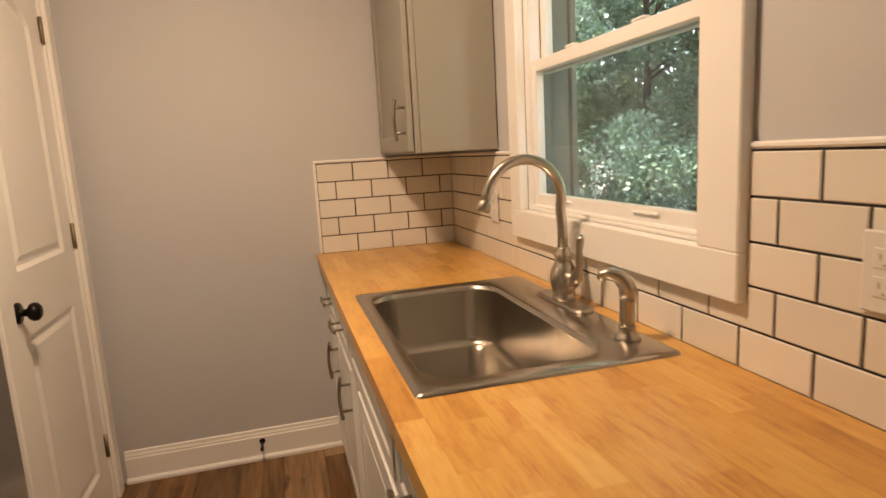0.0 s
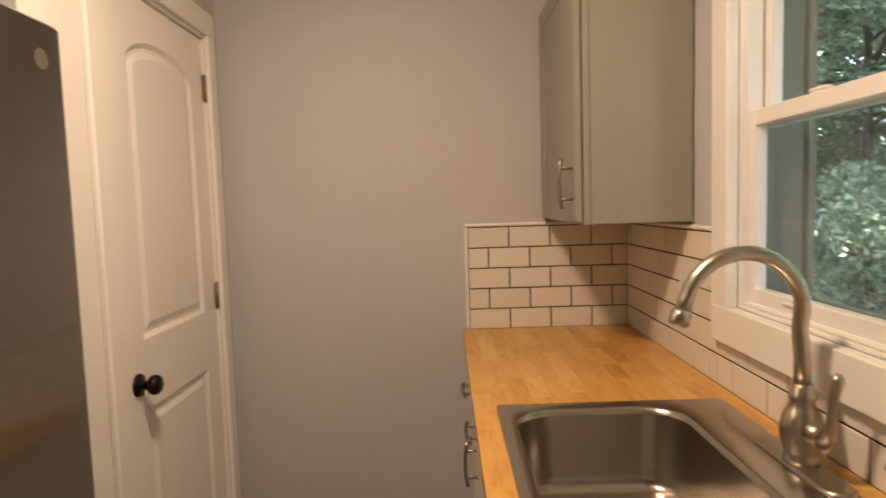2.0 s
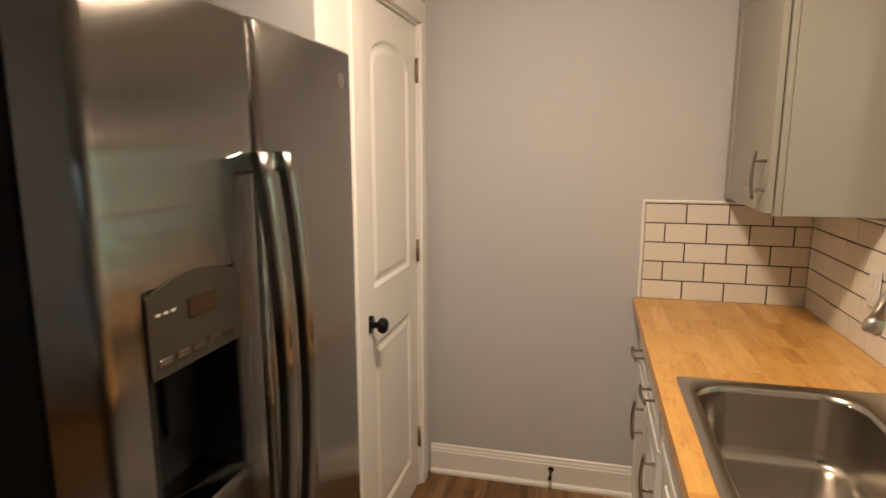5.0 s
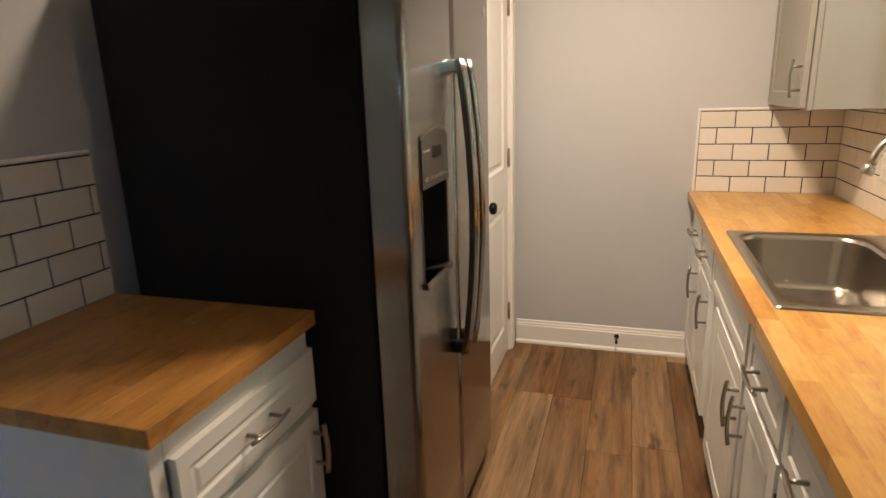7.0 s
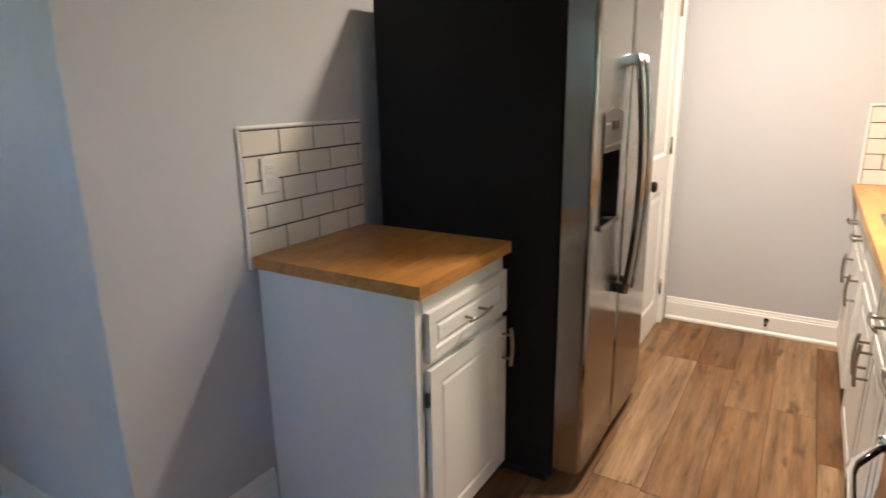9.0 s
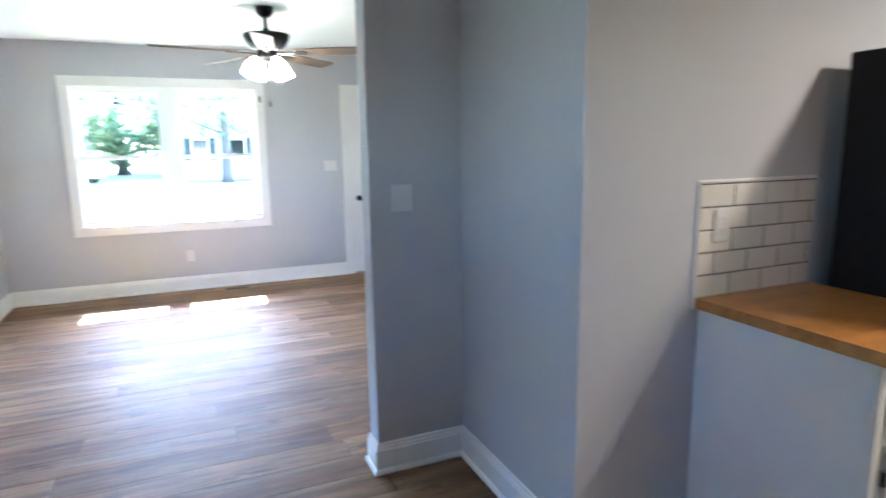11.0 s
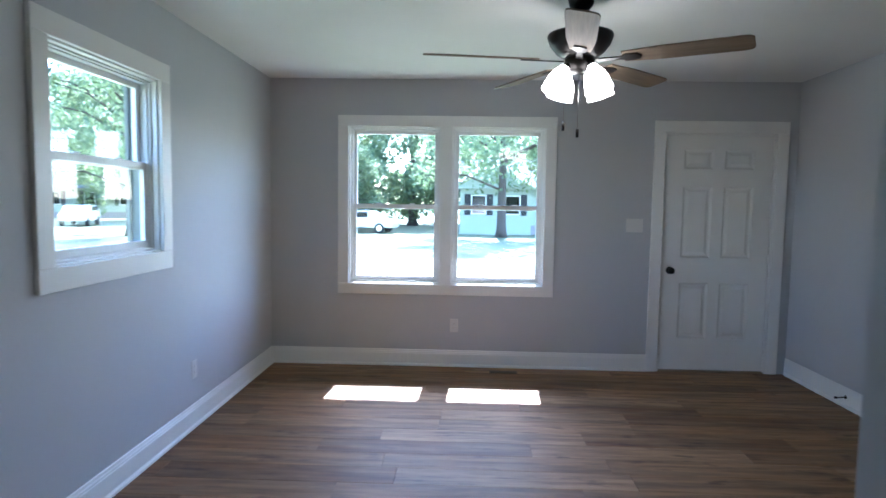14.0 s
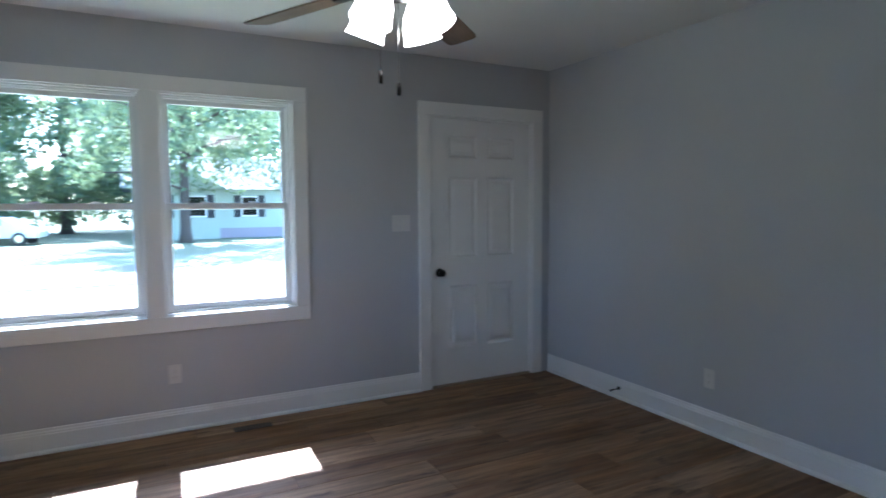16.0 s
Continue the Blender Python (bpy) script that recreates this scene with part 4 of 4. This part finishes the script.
# ---- small cabinet beside the refrigerator ----
side = base_cabinet("base_cabinet", -1.730, -2.518, FACE_E, 0.555, 0.612, "white painted base cabinet with drawer and door beside the refrigerator",
                    [("drawer", 0.045, 0.545, 0.665, 0.815), ("door_r", 0.045, 0.545, 0.06, 0.640)])
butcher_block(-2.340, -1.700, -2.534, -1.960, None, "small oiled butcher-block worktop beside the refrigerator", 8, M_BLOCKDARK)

# ---- kitchen ceiling light: a shallow round flush fitting ----
kl = thing("ceiling_light", pose(KITCHEN_LAMP[0], KITCHEN_LAMP[1], CEIL), "shallow round white light on the kitchen ceiling", "ceiling light")
part("base", lathe(bmesh.new(), [(0.155, -0.001), (0.155, -0.012), (0.140, -0.030), (0.0, -0.032)], 36), M_TRIM, kl)

# ---- ceiling fan ----
fan = thing("ceiling_fan", pose(-5.437, -3.518, CEIL), "five-blade ceiling fan with dark motor, wooden blades and lit shades", "ceiling fan")
part("canopy", lathe(bmesh.new(), [(0.066, 0), (0.066, -0.012), (0.058, -0.045), (0.040, -0.066), (0.018, -0.072)], 28), M_BLACKKNOB, fan)
part("downrod", lathe(bmesh.new(), [(0.013, -0.06), (0.013, -0.135), (0.020, -0.140), (0.034, -0.165), (0.050, -0.182)], 20), M_BLACKKNOB, fan)
part("motor", lathe(bmesh.new(), [(0.050, -0.170), (0.120, -0.178), (0.160, -0.186), (0.163, -0.198), (0.150, -0.235), (0.118, -0.275), (0.085, -0.296), (0.070, -0.300)], 36), M_BLACKKNOB, fan)
part("switch_housing", lathe(bmesh.new(), [(0.070, -0.298), (0.075, -0.310), (0.075, -0.345), (0.055, -0.368), (0.030, -0.376), (0.008, -0.380)], 28), M_BLACKKNOB, fan)


def blade_wood():
    m = material("weathered_blade_wood", (0.2, 0.15, 0.1), 0.6, spec=0.25)
    n = Nodes(m)
    g = n.noise(1.0, n.coords((4, 70, 70)), 5, 0.62)
    b = n.noise(1.0, n.coords((2, 14, 14)), 3, 0.5)
    n.colour(n.mix(0.5, n.ramp(g, [(0.3, (0.10, 0.068, 0.045)), (0.7, (0.25, 0.18, 0.12))]), n.ramp(b, [(0.3, (0.13, 0.10, 0.07)), (0.7, (0.22, 0.17, 0.12))])))
    n.bump(g, 0.1, 0.0006)
    return m


M_BLADE = blade_wood()
for ang in (-10, 62, 134, 206, 278):
    m = pose(0, 0, -0.312, 0, 0, ang) @ pose(0, 0, 0, -12, 0, 0)
    bm = bmesh.new()
    loft(bm, [([(0.215, -0.050), (0.40, -0.066), (0.74, -0.070), (0.765, -0.066), (0.780, -0.050), (0.782, 0.040), (0.772, 0.060), (0.745, 0.068), (0.40, 0.066), (0.215, 0.050)], z) for z in (-0.004, 0.003)], True, True, False)
    bl = part("blade", bm, M_BLADE, fan, "grey-brown wooden fan blade", m)
    bm = bmesh.new()
    loft(bm, [([(0.085, -0.018), (0.20, -0.012), (0.235, -0.034), (0.290, -0.030), (0.300, 0.0), (0.290, 0.030), (0.235, 0.034), (0.20, 0.012), (0.085, 0.018)], z) for z in (-0.011, -0.0045)], True, True, False)
    part("blade_iron", bm, M_BLACKKNOB, bl, "dark blade bracket")
for ang in (30, 120, 210, 300):
    ca, sa = math.cos(radians(ang)), math.sin(radians(ang))
    arm = part("lamp_arm", tube(bmesh.new(), [(0.04 * ca, 0.04 * sa, -0.350), (0.080 * ca, 0.080 * sa, -0.346), (0.098 * ca, 0.098 * sa, -0.362)], 0.014, 12), M_BLACKKNOB, fan)
    tilt = Matrix.Translation((0.094 * ca, 0.094 * sa, -0.356)) @ pose(0, 0, 0, 0, 0, ang) @ pose(0, 0, 0, 0, -24, 0) @ Matrix.Scale(1.06, 4)
    shade = part("shade", lathe(bmesh.new(), [(0.022, 0.0), (0.028, -0.012), (0.046, -0.040), (0.058, -0.075), (0.060, -0.100), (0.066, -0.128), (0.062, -0.127), (0.056, -0.100), (0.040, -0.060), (0.0, -0.050)], 24), M_GLOBE, fan, "lit frosted glass tulip shade", tilt)
for dx, dy, ln in ((0.0, 0.0, 0.31), (0.02, -0.075, 0.28)):
    ch = part("pull_chain", tube(bmesh.new(), [(dx, dy, -0.37), (dx, dy, -0.37 - ln + 0.03)], 0.0012, 6), M_CHROME, fan)
    part("pull_weight", tube(bmesh.new(), [(dx, dy, -0.37 - ln + 0.03), (dx, dy, -0.37 - ln - 0.012)], 0.0075, 10), M_BLACKKNOB, ch)

# ---- outdoors ----
GZ = -0.55


def flat(name, x0, x1, y0, y1, z, mat, label, category, kind="structure"):
    return solid(name, boxbm(x0, x1, y0, y1, z - 0.3, z), mat, label, category, kind=kind)


flat("ground", -1500, 1500, -1500, 1500, GZ, M_GRASS, "wide sunlit lawn round the house", "lawn")
flat("road", -25.5, -20.0, -400, 400, GZ + 0.02, M_ROAD, "pale grey street beyond the front lawn", "road")


# dark ground added over the lawn, so less sunlight bounces onto the kitchen window
flat("woodland_floor", 1.2, 60, -45, 60, GZ + 0.02, M_LITTER, "woodland floor of dark leaf litter, added to cut bounced sunlight", "ground")


def leaf_mesh(name, clumps, per, leaf, mat, seed):
    """Many small leaf blades in clumps: one joined mesh."""
    rng = np.random.default_rng(seed)
    cs = np.repeat(np.array([c[:3] for c in clumps]), per, axis=0)
    rs = np.repeat(np.array([c[3] for c in clumps]), per)
    d = rng.normal(size=(len(cs), 3))
    d /= np.linalg.norm(d, axis=1)[:, None]
    p = cs + d * (rs * rng.uniform(0.25, 1.0, len(cs)) ** 0.5)[:, None]
    a = rng.normal(size=(len(cs), 3))
    a /= np.linalg.norm(a, axis=1)[:, None]
    b = np.cross(a, rng.normal(size=(len(cs), 3)))
    b /= np.linalg.norm(b, axis=1)[:, None]
    s = (leaf * rng.uniform(0.6, 1.4, len(cs)))[:, None]
    v = np.stack([p - a * s, p + b * s * 0.45, p + a * s, p - b * s * 0.45], axis=1).reshape(-1, 3)
    me = bpy.data.meshes.new(name)
    n = len(cs)
    me.vertices.add(4 * n)
    me.vertices.foreach_set("co", v.ravel())
    me.loops.add(4 * n)
    me.loops.foreach_set("vertex_index", np.arange(4 * n))
    me.polygons.add(n)
    me.polygons.foreach_set("loop_start", np.arange(0, 4 * n, 4))
    me.update()
    me.materials.append(mat)
    return me


def make_tree(x, y, height, spread, seed, label, leaf=0.09, per=90, clump_n=60, low=0.3, mat=None, trunk=0.16):
    rng = random.Random(seed)
    t = thing("tree", pose(x, y, GZ, 0, 0, rng.uniform(0, 360)), label, "tree", "garden trees")
    bm = bmesh.new()
    lean = (rng.uniform(-0.3, 0.3), rng.uniform(-0.3, 0.3))
    stem = [(lean[0] * f * f, lean[1] * f * f, height * 0.85 * f) for f in (0, 0.05, 0.2, 0.4, 0.6, 0.8, 1.0)]
    tube(bm, stem, [trunk * 1.35, trunk, trunk * 0.85, trunk * 0.7, trunk * 0.5, trunk * 0.3, trunk * 0.1], 10)
    clumps = []
    for k in range(clump_n):
        f = rng.uniform(low, 1.0)
        a, r = rng.uniform(0, 2 * math.pi), spread * math.sqrt(rng.random()) * (1.15 - 0.75 * abs(f - 0.5) ** 1.2)
        c = Vector((r * math.cos(a), r * math.sin(a), height * f))
        clumps.append((*c, spread * rng.uniform(0.14, 0.30)))
        if k % 4 == 0:
            s = Vector((lean[0] * f * f, lean[1] * f * f, height * max(0.12, f * 0.8)))
            mid = (s + c) / 2 + Vector((0, 0, 0.12 * height * 0.3))
            tube(bm, [s, mid, c], [trunk * 0.28, trunk * 0.18, trunk * 0.06], 6)
    part("trunk", bm, M_BARK, t)
    crown = new("crown", leaf_mesh("crown", clumps, per, leaf, mat or M_LEAF, seed))
    crown.parent = t
    return t


def repeat_tree(src, x, y, s, turn):
    c = copy_thing(src, pose(x, y, GZ, 0, 0, turn))
    c.scale = (s, s, s)
    return c


# woods close outside the kitchen window
w1 = make_tree(5.0, -0.9, 7.5, 2.3, 11, "leafy woodland tree close to the kitchen window", 0.046, 360, 100, 0.06, M_LEAFDARK, 0.10)
w2 = make_tree(7.0, 1.8, 9.5, 2.8, 12, "leafy woodland tree behind the house", 0.055, 360, 100, 0.05, M_LEAFDARK, 0.16)
# the copies south of y = -5 are added out of view to block sky light
for x, y, s, a in ((6.2, 3.9, 0.9, 70), (8.6, 0.2, 1.1, 200), (5.6, 6.6, 1.0, 140), (9.5, 4.6, 1.2, 20), (8.0, 8.2, 1.1, 280), (11.5, 7.0, 1.3, 100), (6.0, -3.4, 0.9, 310), (11.0, 2.0, 1.3, 250), (12.0, 11.0, 1.4, 30), (8.5, 12.0, 1.3, 160), (13.0, -1.5, 1.4, 60), (3.4, 5.4, 0.85, 15), (4.4, 9.2, 1.05, 95), (6.2, 13.5, 1.2, 190), (3.6, 13.0, 1.1, 330), (2.6, 8.6, 0.9, 265), (5.2, -5.4, 0.85, 45), (6.8, -8.6, 1.05, 125), (9.0, -5.8, 1.1, 215), (4.6, -9.4, 0.9, 300), (8.6, -12.0, 1.2, 10)):
    repeat_tree(w2 if s > 1 else w1, x, y, s, a)

# unseen tall trees, added so their crowns block the sky over the kitchen side
w3 = make_tree(4.4, -4.2, 11.0, 3.6, 13, "tall unseen tree with a spreading crown, added beside the house to block sky light", 0.11, 260, 110, 0.42, M_LEAFDARK, 0.16)
for x, y, s, a in ((5.4, -6.6, 1.1, 170),):
    repeat_tree(w3, x, y, s, a)

# trees, house and cars beyond the front lawn
t1 = make_tree(-38.0, -1.8, 13.0, 5.5, 21, "large leafy tree in front of the house across the street", 0.15, 170, 110, 0.26, None, 0.30)
t2 = make_tree(-50.0, -16.0, 13.0, 6.0, 22, "tall leafy tree beyond the street", 0.19, 220, 110, 0.10, None, 0.40)
for x, y, s, a in ((-44, -12.2, 0.42, 40), (-54, -8.5, 1.0, 120), (-60, -24, 1.1, 210), (-62, -2, 1.2, 300), (-63, 6, 1.2, 10), (-56, -33, 1.0, 80), (-66, -44, 1.1, 160), (-56, 14, 1.2, 240)):
    repeat_tree(t2, x, y, s, a)
# tall unseen tree added on the north side, only to cast shade on the woods
for x, y, s, a in ((-3.0, 8.2, 0.9, 20),):
    repeat_tree(t1, x, y, s, a)
for x, y, s, a in ((-33, -21.5, 0.9, 90), (-24, -31, 1.0, 150), (-9, -27, 0.9, 220), (-34, -42, 1.1, 300), (-16, -38, 1.1, 30), (-3, -34, 1.0, 270), (-46, -48, 1.2, 200)):
    repeat_tree(t2 if s > 0.95 else t1, x, y, s, a)


def far_house(x, y, turn):
    h = thing("house", pose(x, y, GZ, 0, 0, turn), "single-storey pale green house with blue-grey roof and black shutters", "house")
    part("wall", boxbm(-7.5, 7.5, 0, 8, 0.6, 3.0), M_SIDING, h)
    part("foundation", boxbm(-7.52, 7.52, -0.02, 8.02, 0, 0.6), M_BRICKBASE, h, "grey masonry base")
    bm = bmesh.new()
    v = [bm.verts.new(p) for p in ((-8, -0.6, 2.95), (8, -0.6, 2.95), (8, 8.6, 2.95), (-8, 8.6, 2.95), (-8, 4, 5.2), (8, 4, 5.2))]
    for q in ((0, 1, 5, 4), (2, 3, 4, 5), (0, 4, 3), (1, 2, 5), (3, 2, 1, 0)):
        bm.faces.new([v[i] for i in q])
    part("roof", bm, M_SHINGLE, h, "blue-grey shingle roof")
    bm = bmesh.new()
    v = [bm.verts.new(p) for p in ((-7.9, -1.4, 2.95), (-2.5, -1.4, 2.95), (-5.2, -1.4, 4.4), (-7.9, 3, 2.95), (-2.5, 3, 2.95), (-5.2, 3, 4.4))]
    for q in ((0, 1, 2), (3, 5, 4), (0, 2, 5, 3), (1, 4, 5, 2), (0, 3, 4, 1)):
        bm.faces.new([v[i] for i in q])
    part("gable", bm, M_SIDING, h, "pale green front gable")
    part("gable_wall", boxbm(-7.5, -2.9, -1.0, 0.0, 0.0, 2.95), M_SIDING, h)
    for u, yy in ((-6.3, -1.0), (-4.1, -1.0), (-1.0, 0), (2.0, 0), (5.2, 0)):
        w = part("window", boxbm(u - 0.5, u + 0.5, yy - 0.05, yy, 1.3, 2.55), M_TRIM, h)
        part("pane", boxbm(u - 0.43, u + 0.43, yy - 0.06, yy - 0.045, 1.37, 2.48), M_BLACKGLASS, w)
        for s in (-1, 1):
            part("shutter", boxbm(u + s * 0.72 - 0.2, u + s * 0.72 + 0.2, yy - 0.05, yy, 1.25, 2.6), M_SHUTTER, h)
    return h


far_house(-42.0, 3.2, 90)
copy_thing(bpy.data.objects["house"], pose(-58.0, -42.0, GZ, 0, 0, 140))


def parked_car(x, y, turn, label):
    c = thing("car", pose(x, y, GZ + 0.02, 0, 0, turn), label, "car", "parked cars")
    bm = bmesh.new()
    side = [(-2.2, 0.35), (2.2, 0.35), (2.25, 0.75), (1.3, 0.92), (0.7, 1.42), (-1.1, 1.45), (-1.8, 1.0), (-2.25, 0.9)]
    a = [bm.verts.new((u, -0.85, z)) for u, z in side]
    b = [bm.verts.new((u, 0.85, z)) for u, z in side]
    bm.faces.new(a)
    bm.faces.new(b[::-1])
    for i in range(8):
        j = (i + 1) % 8
        bm.faces.new((a[i], a[j], b[j], b[i]))
    bmesh.ops.bevel(bm, geom=list(bm.edges), offset=0.07, segments=2, affect="EDGES")
    part("body", bm, M_CARPAINT, c)
    for s in (-1, 1):
        part("side_window", boxbm(-1.2, 0.6, s * 0.86 - 0.01, s * 0.86 + 0.01, 1.0, 1.34), M_BLACKGLASS, c)
    for u in (-1.4, 1.4):
        for s in (-1, 1):
            w = part("wheel", tube(bmesh.new(), [(u, s * 0.68, 0.32), (u, s * 0.88, 0.32)], 0.32, 18), M_RUBBER, c)
            part("rim", tube(bmesh.new(), [(u, s * 0.86, 0.32), (u, s * 0.89, 0.32)], 0.2, 14), M_CHROME, w)
    return c


parked_car(-41.0, -10.6, 78, "white parked car under the trees across the street")
parked_car(-44.0, -31.5, 20, "white parked car beyond the side lawn")

# ---- splashback tiles ----
TW, TH, TG, TT = 0.1544, 0.0748, 0.0046, 0.008
TPX, TPZ = TW + TG, TH + TG


def tile_mesh(w, h):
    bm = boxbm(0, w, 0, TT, 0, h)
    e = [e for e in bm.edges if all(abs(v.co.y) < 1e-6 for v in e.verts)]
    bmesh.ops.bevel(bm, geom=e, offset=0.0018, segments=1, affect="EDGES")
    return mesh_of(bm, "tile", M_TILE)


TILE_MESHES = {}


def lay_tiles(parent, u0, u1, z0, z1, start, first_half):
    """Running-bond tiles on a wall between u0..u1 and z0..z1, proud of its face."""
    inv = parent.matrix_basis
    r = 0
    z = CT
    while z < z1 - 0.01:
        a, b = max(z, z0), min(z + TH, z1)
        if b - a > 0.012:
            u = start - (TPX / 2 if (r % 2 == 1) != first_half else 0)
            while u < u1:
                c, d = max(u, u0), min(u + TW, u1)
                if d - c > 0.012:
                    key = (round(d - c, 3), round(b - a, 3))
                    if key not in TILE_MESHES:
                        TILE_MESHES[key] = tile_mesh(*key)
                    t = new("tile", TILE_MESHES[key])
                    t.parent = parent
                    t.matrix_basis = pose(c, -TT, a)
                u += TPX
        z += TPZ
        r += 1


def grout(parent, u0, u1, z0, z1):
    part("grout", boxbm(u0, u1, -0.0050, 0.002, z0, z1), M_GROUT, parent, "dark grey grout bed")


TOP = CT + 5 * TPZ
# end wall
lay_tiles(wall_end, 1.187, 1.80, CT, TOP, 1.187, False)
grout(wall_end, 1.185, 1.80, CT, TOP)
part("tile_trim", boxbm(1.172, 1.80, -0.011, 0, TOP, TOP + 0.013, bev=0.004), M_TRIM, wall_end, "white edge trim above the tiles")
part("tile_trim", boxbm(1.172, 1.185, -0.011, 0, CT, TOP, bev=0.004), M_TRIM, wall_end)
# window wall: corner to window, below it, and on towards the range
lay_tiles(wall_window, 0.009, 0.768, CT, TOP, 0.009, True)
lay_tiles(wall_window, 0.771, 3.30, CT, CT + 2 * TPZ - 0.001, 1.805 - 7 * TPX, False)
lay_tiles(wall_window, 1.804, 3.30, CT + 2 * TPZ, TOP, 1.805, False)
grout(wall_window, 0.009, 0.8, CT, TOP)
grout(wall_window, 0.8, 1.75, CT, 1.06)
grout(wall_window, 1.75, 3.30, CT, TOP)
part("tile_trim", boxbm(0.009, 0.768, -0.011, 0, TOP, TOP + 0.013, bev=0.004), M_TRIM, wall_window, "white edge trim above the tiles")
part("tile_trim", boxbm(1.804, 3.30, -0.011, 0, TOP, TOP + 0.013, bev=0.004), M_TRIM, wall_window)
# beside the refrigerator
lay_tiles(wall_tiled, 0.486, 1.06, CT, TOP, 0.486, False)
grout(wall_tiled, 0.484, 1.06, CT, TOP)
part("tile_trim", boxbm(0.470, 1.06, -0.011, 0, TOP, TOP + 0.013, bev=0.004), M_TRIM, wall_tiled, "white edge trim above the tiles")
part("tile_trim", boxbm(0.470, 0.484, -0.011, 0, CT - 0.04, TOP, bev=0.004), M_TRIM, wall_tiled)

# ---- floor planks, running along y ----
PW, PL = 0.182, 1.22
PLANK_MESHES = {}


def plank_mesh(w, l):
    bm = bmesh.new()
    g, c, d = 0.0006, 0.0018, 0.006
    loft(bm, [([(g, g), (w - g, g), (w - g, l - g), (g, l - g)], -d), ([(g, g), (w - g, g), (w - g, l - g), (g, l - g)], -0.0012), ([(c, c), (w - c, c), (w - c, l - c), (c, l - c)], 0.0)], False, True, False)
    return mesh_of(bm, "plank", M_PLANK)


rng = random.Random(5)
x = -7.428
while x < 0:
    w = min(PW, 0.0 - x)
    y_lo, y_hi = -5.732, (-1.335 if x < -3.34 else (-3.02 if x < -2.36 else 0.0))
    y = y_lo - rng.uniform(0, PL)
    while y < y_hi and w > 0.01:
        a, b = max(y, y_lo), min(y + PL, y_hi)
        if b - a > 0.03:
            key = (round(w, 3), round(b - a, 2) if b - a < PL - 0.01 else PL)
            if key not in PLANK_MESHES:
                PLANK_MESHES[key] = plank_mesh(*key)
            p = new("plank", PLANK_MESHES[key])
            p.parent = floor
            p.matrix_basis = pose(x, a, 0, rng.uniform(-0.02, 0.02), rng.uniform(-0.14, 0.14), 0)
        y += PL
    x += PW
